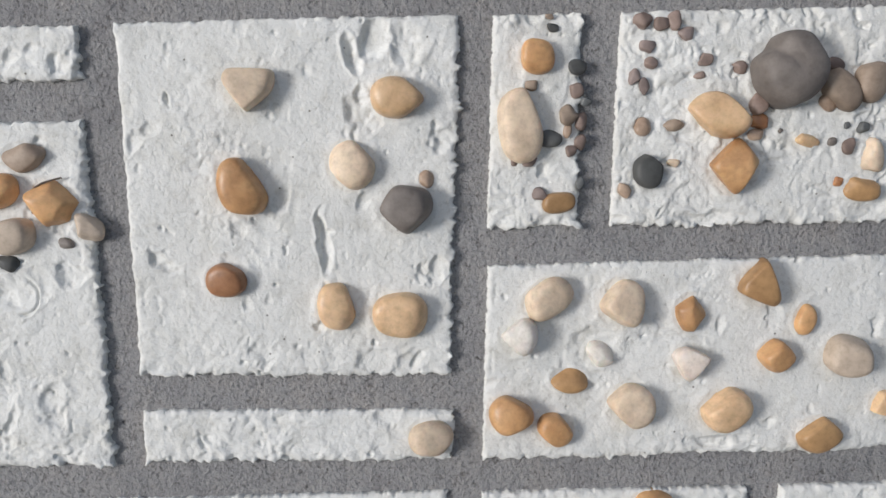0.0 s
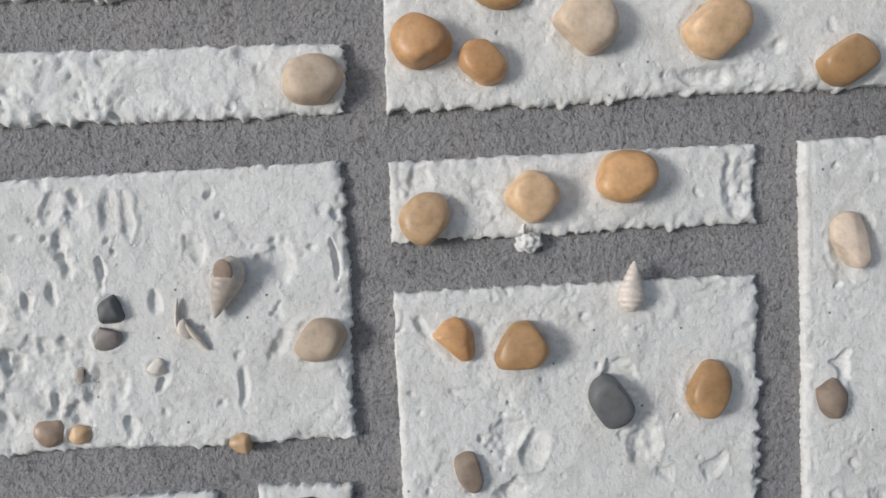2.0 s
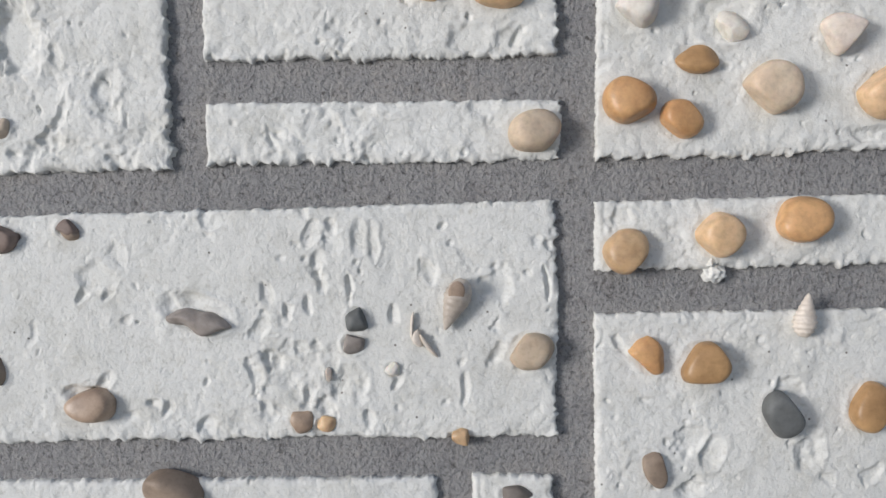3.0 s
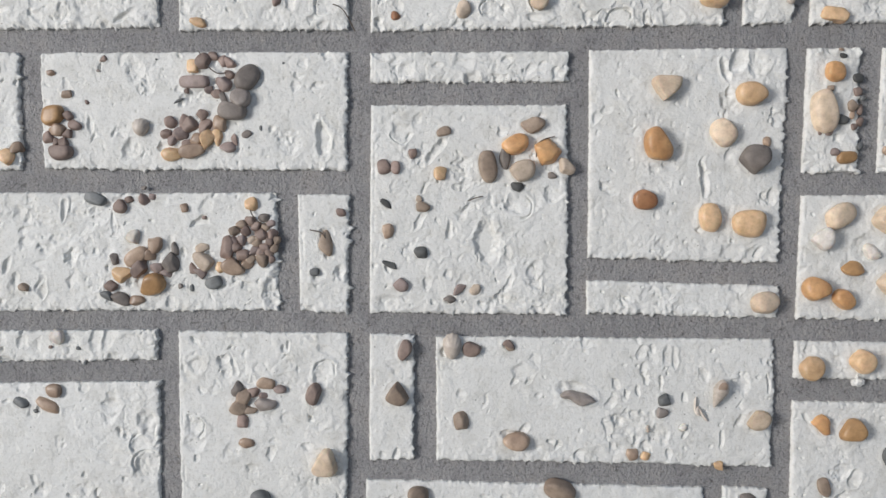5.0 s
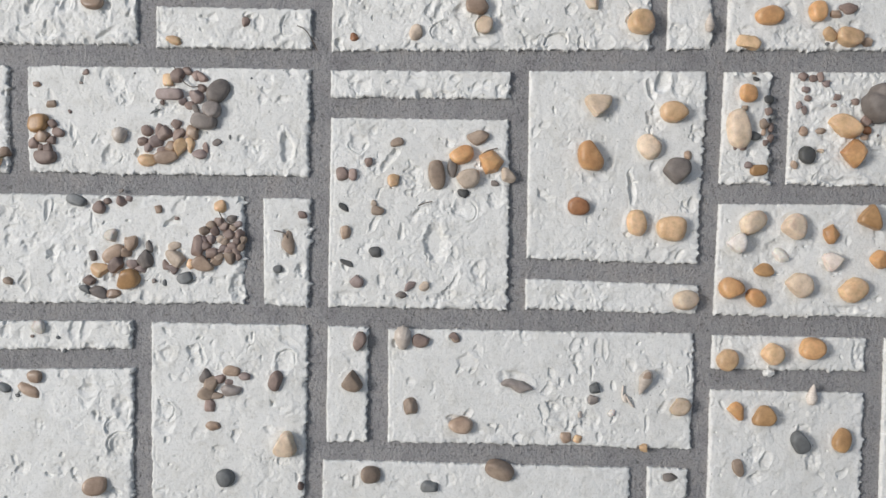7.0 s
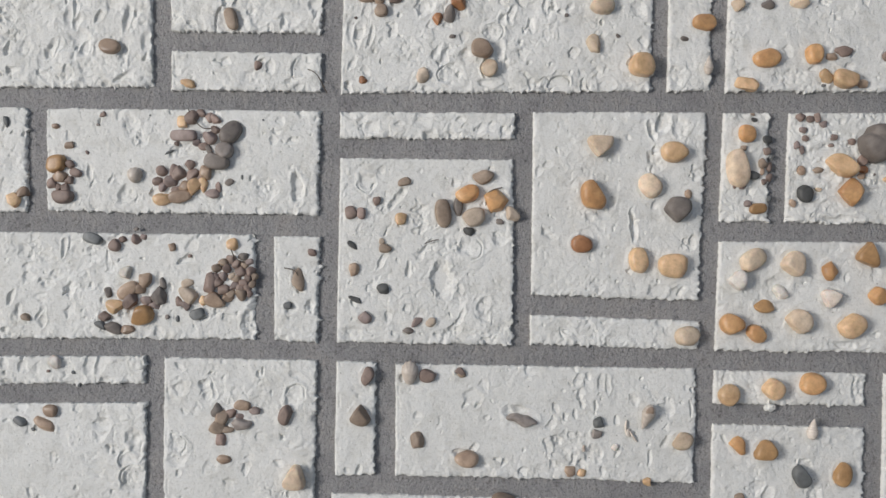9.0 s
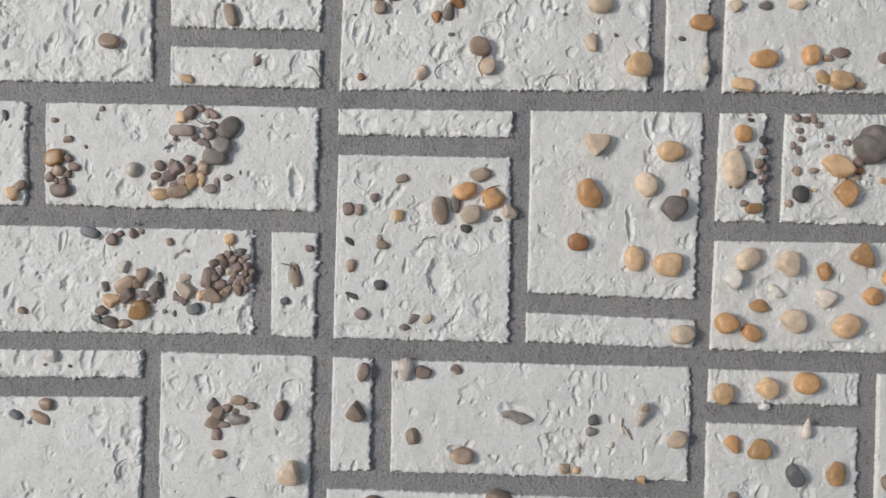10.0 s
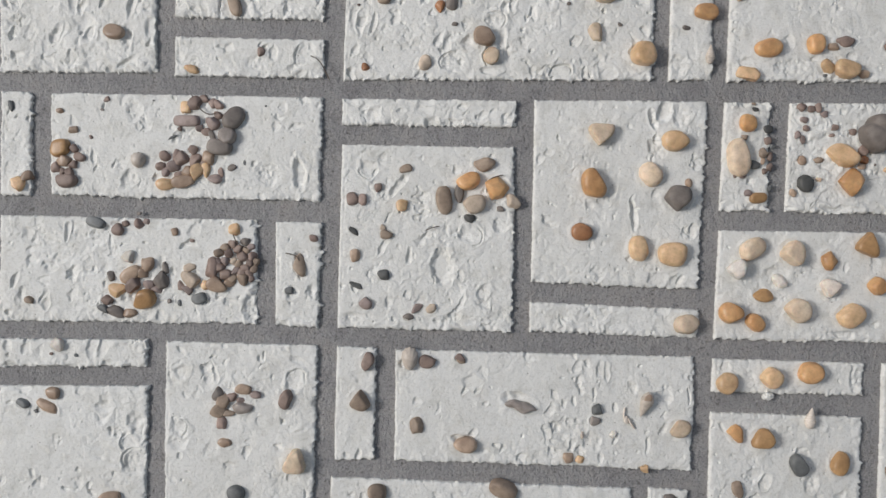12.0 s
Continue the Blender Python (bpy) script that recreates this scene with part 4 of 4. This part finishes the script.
def build_block(index, spec, wall):
    key, tl, tr, br, bl, rough, dents = spec
    rough = 0.35 + 0.62 * rough
    tl, tr, br, bl = (np.array(c) for c in (tl, tr, br, bl))
    wide, tall = np.linalg.norm(tr - tl), np.linalg.norm(tl - bl)
    step = 0.0006
    nu, nv = max(8, int(wide / step)), max(8, int(tall / step))
    u, v = np.meshgrid(np.linspace(0, 1, nu + 1), np.linspace(0, 1, nv + 1))
    place = ((1 - u) * (1 - v))[..., None] * bl + (u * (1 - v))[..., None] * br + (u * v)[..., None] * tr + ((1 - u) * v)[..., None] * tl
    x, z = place[..., 0], place[..., 1]
    rng = np.random.RandomState(100 + index)
    # ragged outline: clean on the western side, torn on the eastern and lower sides
    du, dv = np.minimum(u, 1 - u) * wide, np.minimum(v, 1 - v) * tall
    tear = fractal(x, z, 0.0026, 3, 11 + index)
    spikes = np.maximum(0, fractal(x, z, 0.0028, 2, 31 + index) - 0.3)
    slow = fractal(x, z, 0.03, 2, 71 + index)
    spikes = spikes * np.clip(fractal(x, z, 0.016, 2, 51 + index) + 0.7, 0.15, 1.3)
    side = np.where(u > 0.5, 0.0011 * tear + 0.0034 * spikes + 0.0008 * slow, 0.00026 * tear + 0.0003 * slow)
    x = x + side * np.exp(-du / 0.003)
    side = np.where(v < 0.5, 0.0009 * tear - 0.0019 * spikes + 0.0006 * slow, 0.0005 * tear + 0.0008 * spikes)
    z = z + side * np.exp(-dv / 0.003)
    # surface: broad waves, trowelled skins with crisp ledges, crumbly parts
    wx = x + fractal(x, z, 0.010, 2, 501) * 0.0026
    wz = z + fractal(x, z, 0.010, 2, 541) * 0.0026
    torn = np.clip((fractal(x, z, 0.026, 3, 300 + index) + 0.45 * (rough - 1.05)) * 2.6, 0, 1)
    out = fractal(x, z, 0.045, 2, 201) * 0.0005 + fractal(wx, wz, 0.016, 3, 231) * 0.00050 * (0.35 + 0.65 * rough)
    skin = fractal(wx, wz, 0.020, 3, 261 + index)
    out += 0.00032 * rough * np.tanh(6 * skin) * np.clip(fractal(x, z, 0.03, 2, 411 + index) * 2 + 0.5, 0, 1)
    out += 0.00034 * rough * np.tanh(6 * (fractal(wx, wz, 0.012, 4, 281 + index) - 0.55))
    out += torn * rough * fractal(wx, wz, 0.0056, 3, 321) * 0.00042
    # fine cracks along the skins' rims, and small open pits
    out -= 0.0003 * rough * np.exp(-(skin / 0.04) ** 2) * np.clip(fractal(x, z, 0.012, 2, 351 + index) * 2 - 0.3, 0, 1)
    out -= 0.0006 * np.minimum(1.3, rough) * np.clip((fractal(wx, wz, 0.0034, 2, 371 + index) - 0.60) * 5, 0, 1) * (0.12 + torn)
    # sandy grit
    out += (0.00007 + 0.00005 * rough) * fractal(x, z, 0.0021, 2, 841)
    # calm trowelled stretches between the rough ones
    out *= 0.5 + 0.55 * np.clip(fractal(x, z, 0.040, 3, 811 + index) * 1.6 + 0.35 + 0.5 * (rough - 0.9), 0, 1)
    low = np.exp(-(v * tall) / 0.007) + 0.6 * np.exp(-((1 - u) * wide) / 0.004)
    out += low * fractal(wx, wz, 0.007, 3, 601) * 0.0012 * (0.4 + 0.6 * rough)
    holes = [d + (9.0 if max(d[2], d[3]) > 0.013 else 6.5, 0.3) for d in DENTS if x.min() < d[0] < x.max() and z.min() < d[1] < z.max()]
    # prints of pebbles that fell out: shallow bowls of many sizes, some grainy, and a sprinkle of small nicks
    span = 1 + 0.32 * min(dents, 2.0)
    for _ in range(int(wide * tall * 4800 * dents / span ** 2)):
        a = span * rng.uniform(0.0017, 0.0048) * (1 if rng.uniform() < 0.75 else 1.5)
        b = a * rng.uniform(0.4, 0.95)
        grain = 0.0004 if rng.uniform() < 0.25 else 0
        holes.append((rng.uniform(x.min(), x.max()), rng.uniform(z.min(), z.max()), 2 * a, 2 * b, rng.normal(70, 45), span * rng.uniform(0.0005, 0.0013), grain, rng.uniform(5, 9), 0.4))
    for _ in range(int(wide * tall * 2600 * (0.35 + 0.65 * min(1.3, rough)))):
        a = rng.uniform(0.0006, 0.0016)
        holes.append((rng.uniform(x.min(), x.max()), rng.uniform(z.min(), z.max()), 2 * a, 2 * a * rng.uniform(0.5, 1), rng.uniform(0, 180), rng.uniform(0.0004, 0.0011), 0, 6.0, 0.2))
    for hx, hz, w, h, turn, depth, grain, steep, lean in holes:
        c, s = math.cos(radians(turn)), math.sin(radians(turn))
        near = (np.abs(x - hx) < max(w, h)) & (np.abs(z - hz) < max(w, h))
        if not near.any():
            continue
        dx, dz = 0.4 * x[near] + 0.6 * wx[near] - hx, 0.4 * z[near] + 0.6 * wz[near] - hz
        along, across = (dx * c + dz * s) / (w / 2), (dz * c - dx * s) / (h / 2)
        r = np.hypot(along, across) * (1 + (0.18 if max(w, h) > 0.013 else 0.45) * fractal(dx + hx * 90, dz + hz * 70, 0.0042, 2, 77))
        if steep == 9.0:
            out[near] *= 1 - 0.8 * np.exp(-(r / 1.25) ** 6)
        out[near] -= 1.05 * depth * (1 / (1 + np.exp(np.minimum(50, (r - 0.82) * steep)))) * np.clip(1 - lean * (x[near] - hx) / (0.4 * min(w, h)), 0.2, 1.6)
        out[near] += 0.17 * depth * np.exp(-((r - 1.15) / 0.16) ** 2) * (1 + 0.8 * fractal(dx, dz + hz * 9, 0.006, 1, 79))
        if grain:
            out[near] += 0.8 * grain * fractal(x[near], z[near], 0.0030, 2, 91) * np.clip((1.0 - r) * 5, 0, 1)
    for gx, gz, reach, start, end, depth in GROOVES:
        near = (np.abs(x - gx) < 1.6 * reach) & (np.abs(z - gz) < 1.6 * reach)
        if not near.any():
            continue
        dx, dz = 0.3 * x[near] + 0.7 * wx[near] - gx, 0.3 * z[near] + 0.7 * wz[near] - gz
        turn = (np.degrees(np.arctan2(dz, dx)) - start) % 360
        fade = np.clip(np.minimum(turn, end - start - turn) / 18, 0, 1)
        out[near] -= depth * fade * np.exp(-((np.hypot(dx, dz) - reach) / 0.0006) ** 2)
        out[near] += 0.25 * depth * fade * np.exp(-((np.hypot(dx, dz) - reach - 0.0014) / 0.0009) ** 2)
    # plaster pressed up round the stones
    for sx, sz, w, h, turn, *_ in STONES:
        near = (np.abs(x - sx) < max(w, h)) & (np.abs(z - sz) < max(w, h))
        if not near.any():
            continue
        c, s = math.cos(radians(turn)), math.sin(radians(turn))
        dx, dz = x[near] - sx, z[near] - sz
        r = np.hypot((dx * c + dz * s) / (w / 2), (dz * c - dx * s) / (h / 2))
        out[near] += 0.0006 * np.exp(-((r - 1.12) / 0.18) ** 2) * (0.5 + 0.8 * lattice(dx / 0.006 + sx * 900, dz / 0.006, 5))
        gap = np.clip(lattice(dx / 0.009 + sx * 500, dz / 0.009, 9) + 0.2, 0, 1)
        out[near] -= 0.0003 * gap * np.exp(-((r - 1.02) / 0.05) ** 2)
        out[near] -= 0.0010 * np.clip((0.75 - r) * 5, 0, 1)
    # a lip along the western edge, and a rounded, crumbled rim
    inset = u * wide - 0.0032 - 0.0006 * slow
    out -= 0.0005 * np.exp(-(inset / 0.0009) ** 2) * np.clip(1.6 * fractal(x, z, 0.012, 3, 700 + index) - 0.1, 0, 1)
    edge = np.minimum(du, dv)
    out -= 0.0012 * np.exp(-edge / 0.0010) * np.maximum(0, 1 + 0.9 * fractal(x, z, 0.005, 2, 400))
    y = np.minimum(-out, DEPTH - 0.0005)
    n_top = (nu + 1) * (nv + 1)
    verts = np.stack([x.ravel(), y.ravel(), z.ravel()], 1)
    idx = np.arange(n_top).reshape(nv + 1, nu + 1)
    quads = np.stack([idx[:-1, :-1].ravel(), idx[:-1, 1:].ravel(), idx[1:, 1:].ravel(), idx[1:, :-1].ravel()], 1)
    ring = np.concatenate([idx[0, :-1], idx[:-1, -1], idx[-1, :0:-1], idx[:0:-1, 0]])
    mid, foot = verts[ring].copy(), verts[ring].copy()
    centre = place.reshape(-1, 2).mean(0)
    flare = np.random.RandomState(index).uniform(-0.0003, 0.0007, len(ring))
    for low, frac in ((mid, 0.5), (foot, 1.0)):
        low[:, 1] = low[:, 1] * (1 - frac) + (DEPTH + 0.001) * frac
        for k, j in ((0, 0), (2, 1)):
            low[:, k] += np.sign(low[:, k] - centre[j]) * flare * frac
    m = len(ring)
    nxt = np.roll(np.arange(m), -1)
    k = np.arange(m)
    s1 = np.stack([ring, n_top + k, n_top + nxt, ring[nxt]], 1)
    s2 = np.stack([n_top + k, n_top + m + k, n_top + m + nxt, n_top + nxt], 1)
    verts = np.concatenate([verts, mid, foot])
    ob = mesh_object("plaster_block", verts.tolist(), np.concatenate([quads, s1, s2]).tolist(), PLASTER, wall)
    held = sum(1 for s in STONES if x.min() < s[0] < x.max() and z.min() < s[1] < z.max())
    form = "narrow upright" if wide < 0.5 * tall else "thin flat" if tall < 0.35 * wide else "broad"
    amount = "no pebbles" if held == 0 else "a few pebbles" if held < 5 else "scattered pebbles" if held < 16 else "many clustered pebbles"
    ob["label"] = f"{form} rough white plaster block with {amount}"
    return ob


# ---- ground: an unseen sheet, added to bounce light onto the wall ----
def build_ground():
    bm = bmesh.new()
    bmesh.ops.create_grid(bm, x_segments=4, y_segments=4, size=300)
    me = bpy.data.meshes.new("ground")
    bm.to_mesh(me)
    bm.free()
    me.materials.append(CONCRETE)
    tagged(new("ground", me), "unseen plain grey concrete ground added before the wall for bounce light", "ground", kind="structure")


# ---- pebbles ----
def ball(level):
    bm = bmesh.new()
    bmesh.ops.create_icosphere(bm, subdivisions=level, radius=1)
    co = np.array([v.co[:] for v in bm.verts])
    faces = [[v.index for v in f.verts] for f in bm.faces]
    bm.free()
    return co, faces


BALLS = {3: ball(3), 4: ball(4)}


def build_stone(index, spec):
    x, z, w, h, turn, colour, shape, flanks = spec
    crowd = sum(1 for o in STONES if math.hypot(o[0] - x, o[1] - z) < 0.022) - 1
    if crowd > 4:
        w, h = 1.18 * w, 1.18 * h
    size = min(w, h)
    co, faces = BALLS[4 if size > 0.012 else 3]
    rng = np.random.RandomState(1000 + index)
    p = co.copy()
    # fuller than an ellipsoid, lumpy
    p = np.sign(p) * np.abs(p) ** rng.uniform(0.80, 0.95)
    for k in range(3):
        d = rng.normal(size=3)
        d /= np.linalg.norm(d)
        p *= (1 + rng.uniform(0.03, 0.07) * np.sin((1.6 + 0.5 * k) * (p @ d) + rng.uniform(0, 6)))[:, None]
    cuts, hard = {"angular": (11, 0.95)}.get(shape, (1, 0.4) if flanks else (rng.randint(1, 4), 0.55) if size > 0.014 else (rng.randint(4, 9), 0.9))
    for _ in range(cuts):
        d = rng.normal(size=3)
        d[1] = -abs(d[1])
        d /= np.linalg.norm(d)
        edge = 0.02 if shape == "angular" else 0.045 if size < 0.014 else 0.06
        over = p @ d - rng.uniform(0.62 if shape == "angular" else 0.55 if size < 0.014 and not flanks else 0.68, 0.86)
        over = edge * np.logaddexp(0, over / edge)
        p -= hard * over[:, None] * d
    # uneven outline
    around = np.arctan2(p[:, 2], p[:, 0])
    uneven = sum(rng.uniform(0.3, 1) / k * np.cos(k * around + rng.uniform(0, 6.3)) for k in (2, 3, 4, 5))
    flank = np.hypot(p[:, 0], p[:, 2]) / np.linalg.norm(p, axis=1)
    p *= (1 + (0.02 if flanks else 0.06 if size > 0.014 else 0.14) * uneven * flank ** 2)[:, None]
    for angle, reach in flanks:
        d = np.array((math.cos(radians(angle)), rng.uniform(-0.12, 0.0), math.sin(radians(angle))))
        over = 0.07 * np.logaddexp(0, (p @ d - reach) / 0.07)
        p -= 0.9 * over[:, None] * d
    if shape == "notched":
        turn_at = np.arctan2(p[:, 2], p[:, 0])
        p *= (1 - 0.30 * np.exp(-((turn_at - 2.2) / 0.45) ** 2) - 0.10 * np.exp(-((turn_at - 0.2) / 0.4) ** 2))[:, None]
    if shape == "bean":
        p[:, 2] = p[:, 2] * (0.85 - 0.20 * p[:, 0]) - 0.10 * p[:, 0] + 0.14 * np.cos(5.5 * p[:, 0] + 2.4)
    p[:, 0] *= 2 / np.ptp(p[:, 0])
    p[:, 2] *= 2 / np.ptp(p[:, 2])
    p[:, 0] -= (p[:, 0].max() + p[:, 0].min()) / 2
    p[:, 2] -= (p[:, 2].max() + p[:, 2].min()) / 2
    # a flat crown over steep sides, sloping a little to one side
    crown = rng.uniform(1.1, 1.7)
    p[:, 1] = np.tanh(crown * p[:, 1]) / np.tanh(crown) * (1 + 0.10 * rng.normal() * p[:, 0] + 0.10 * rng.normal() * p[:, 2])
    thick = size * rng.uniform(0.36, 0.44) * (0.85 if size < 0.014 else 1)
    p = p * (w / 2, thick, h / 2)
    ob = mesh_object("pebble", p.tolist(), faces, STONE[colour])
    ob.matrix_world = pose(x, -thick * rng.uniform(0.0, 0.25), z, rng.normal(0, 6), -turn, rng.normal(0, 6))
    scale = "large " if size > 0.017 else "small " if size < 0.009 else ""
    form = {"angular": "angular", "notched": "notched flat", "bean": "bean-shaped"}.get(shape, "smooth blunt-cornered" if flanks else "smooth rounded" if max(w, h) < 1.3 * size else "smooth oval")
    where = "clustered in white plaster" if crowd > 3 else "set in white plaster"
    tagged(ob, f"{scale}{form} {COLOURS[colour][2]} pebble {where}", "pebble", "pebbles in the plaster blocks")


def build_side_wall():
    # unseen wall, added so the side lamp has an opening to sit in
    x, y, z, wide, tall = SIDE_OPENING
    bm = bmesh.new()
    back, front, top = DEPTH, -4.0, 3.2
    pieces = (
        (y + wide / 2, back, 0, top), (front, y - wide / 2, 0, top),
        (y - wide / 2, y + wide / 2, 0, z - tall / 2), (y - wide / 2, y + wide / 2, z + tall / 2, top))
    for y0, y1, z0, z1 in pieces:
        m = Matrix.Translation((x - 0.1, (y0 + y1) / 2, (z0 + z1) / 2)) @ Matrix.Diagonal((0.2, y1 - y0, z1 - z0, 1))
        bmesh.ops.create_cube(bm, size=1, matrix=m)
    me = bpy.data.meshes.new("wall_west")
    bm.to_mesh(me)
    bm.free()
    me.materials.append(PLASTER)
    tagged(new("wall_west", me), "unseen plain white plastered side wall added to hold the lamp opening", "wall", kind="structure")


# ---- shells, fibres and drips ----
SHELL = stone_material("shell", (0.48, 0.41, 0.34), (0.70, 0.63, 0.55), 0.45)
# cream shell darkened to tan: the shade inside the mouth, as colour
MOUTH_SHADE = stone_material("shell_mouth_shade", (0.26, 0.19, 0.14), (0.40, 0.31, 0.24), 0.7)
FIBRE = stone_material("dry_fibre", (0.07, 0.055, 0.04), (0.13, 0.10, 0.075), 0.7)


def cockle(x, z, w, h, turn):
    co, faces = BALLS[4]
    p = co.copy()
    fan = np.arctan2(p[:, 0], p[:, 2] + 1.1)
    p *= (1 + 0.035 * np.cos(fan * 26) * np.clip(p[:, 2] + 1, 0, 1))[:, None]
    p[:, 0] *= 0.86 + 0.16 * p[:, 2]
    p = p * (w / 2, min(w, h) * 0.36, h / 2)
    ob = mesh_object("sea_shell", p.tolist(), faces, SHELL)
    ob.matrix_world = pose(x, -0.0012, z, 0, -turn, 0)
    tagged(ob, "small ribbed whitish cockle shell set in white plaster", "shell", "shells in the plaster blocks")


def spiral(x, z, w, h, turn, open_mouth=False):
    rings, around, verts, faces = 46, 24, [], []
    for i in range(rings + 1):
        s = i / rings
        wide = 0.5 * w * (0.06 + 0.94 * min(1.0, s / 0.62) ** 0.8) * (1.0 if s < 0.62 else math.sqrt(max(0.03, 1 - ((s - 0.62) / 0.40) ** 2)))
        for k in range(around):
            a = 2 * math.pi * k / around
            groove = 1 + (0.03 if open_mouth else 0.06) * math.sin(2 * math.pi * (s * 8.5) + a)
            verts.append((wide * groove * math.cos(a), wide * groove * 0.85 * math.sin(a), h * (0.5 - s)))
    for i in range(rings):
        for k in range(around):
            n = (k + 1) % around
            faces.append((i * around + k, (i + 1) * around + k, (i + 1) * around + n, i * around + n))
    faces += [tuple(range(around)), tuple(rings * around + k for k in reversed(range(around)))]
    ob = mesh_object("spiral_shell", verts, faces, SHELL)
    ob.matrix_world = pose(x, -0.0032, z, 0, -turn + (180 if open_mouth else 0), 0)
    tagged(ob, "small pointed whitish spiral sea shell pressed into plaster", "shell", "shells in the plaster blocks")
    if open_mouth:
        # no real cavity: a flat ball whose darker colour gives the mouth's shade
        co, tri = BALLS[3]
        part = mesh_object("aperture", (co * (w * 0.30, w * 0.07, h * 0.22)).tolist(), tri, MOUTH_SHADE, ob)
        part.matrix_local = pose(w * 0.10, -w * 0.385, -h * 0.25, -18, -12, 0)
        part["label"] = "shell opening with its inner shade painted dark"


def sliver(x, z, w, h, turn):
    co, faces = BALLS[3]
    p = co * (w / 2, 0.0011, h / 2)
    p[:, 0] += 0.25 * w * (co[:, 2] ** 2)
    ob = mesh_object("shell_fragment", p.tolist(), faces, SHELL)
    ob.matrix_world = pose(x, -0.0014, z, 0, -turn, 14)
    tagged(ob, "thin broken pale shell splinter sticking out of plaster", "shell", "shells in the plaster blocks")


def lump(x, z, w, h, turn):
    co, faces = BALLS[4]
    grow = np.array([1 + 0.45 * noise.noise(Vector(c) * 2.2 + Vector((x * 900, 0, z * 900))) for c in co])
    p = co * grow[:, None] * (w / 2, 0.0030, h / 2)
    ob = mesh_object("plaster_crumb", p.tolist(), faces, PLASTER, wall_north)
    ob.matrix_world = pose(x, 0.0014, z, 0, -turn, 0)


def fibre(*points):
    steps, around, radius, verts, faces = 24, 6, 0.00045, [], []
    pts = [Vector((a, -0.0022, b)) for a, b in points]
    for i in range(steps + 1):
        s = i / steps * (len(pts) - 1)
        k = min(int(s), len(pts) - 2)
        f = s - k
        p0, p1, p2, p3 = pts[max(k - 1, 0)], pts[k], pts[k + 1], pts[min(k + 2, len(pts) - 1)]
        c = 0.5 * (2 * p1 + (p2 - p0) * f + (2 * p0 - 5 * p1 + 4 * p2 - p3) * f * f + (3 * p1 - p0 - 3 * p2 + p3) * f ** 3)
        c.y -= 0.0012 * math.sin(math.pi * i / steps)
        t = (p2 - p1).normalized()
        side = t.cross(Vector((0, 1, 0)))
        for j in range(around):
            a = 2 * math.pi * j / around
            verts.append(c + radius * (math.cos(a) * side + math.sin(a) * Vector((0, 1, 0))))
    for i in range(steps):
        for j in range(around):
            n = (j + 1) % around
            faces.append((i * around + j, i * around + n, (i + 1) * around + n, (i + 1) * around + j))
    faces += [tuple(range(around)), tuple(steps * around + j for j in reversed(range(around)))]
    tagged(mesh_object("plant_fibre", verts, faces, FIBRE), "thin dark dry plant fibre stuck to the plaster", "fibre", "fibres stuck in the plaster")


wall_north = build_wall()
build_side_wall()
for i, spec in enumerate(BLOCKS):
    build_block(i, spec, wall_north)
build_ground()
for i, spec in enumerate(STONES):
    build_stone(i, spec)

cockle(-0.0338, 1.2996, 0.0165, 0.0204, -0)
cockle(-0.2756, 1.4663, 0.0147, 0.0137, -0)
spiral(0.2198, 1.5701, 0.0079, 0.0167, -3)
spiral(0.3119, 1.2582, 0.0094, 0.0178, -8)
spiral(0.1703, 1.2658, 0.0112, 0.0222, -22, True)
sliver(0.1524, 1.2571, 0.0014, 0.0118, -4)
sliver(0.1589, 1.2485, 0.0020, 0.0125, 36)
sliver(0.1544, 1.2517, 0.0042, 0.0075, 12)
lump(0.2769, 1.2759, 0.0087, 0.0078, -0)
lump(0.2749, 1.2798, 0.0049, 0.0058, -0)
fibre((-0.1273, 1.5608), (-0.1213, 1.5579), (-0.1167, 1.5525), (-0.1101, 1.5402))
fibre((-0.2303, 1.5244), (-0.2262, 1.5176), (-0.2206, 1.5107), (-0.2142, 1.5074), (-0.2073, 1.5090))
fibre((-0.1905, 1.4045), (-0.1879, 1.3987), (-0.1829, 1.3939), (-0.1774, 1.3915))
fibre((-0.1441, 1.3882), (-0.1392, 1.3873), (-0.1347, 1.3859), (-0.1317, 1.3815))
fibre((0.0292, 1.4450), (0.0296, 1.4538), (0.0344, 1.4583), (0.0432, 1.4609))
fibre((-0.0226, 1.4113), (-0.0163, 1.4138), (-0.0110, 1.4149))
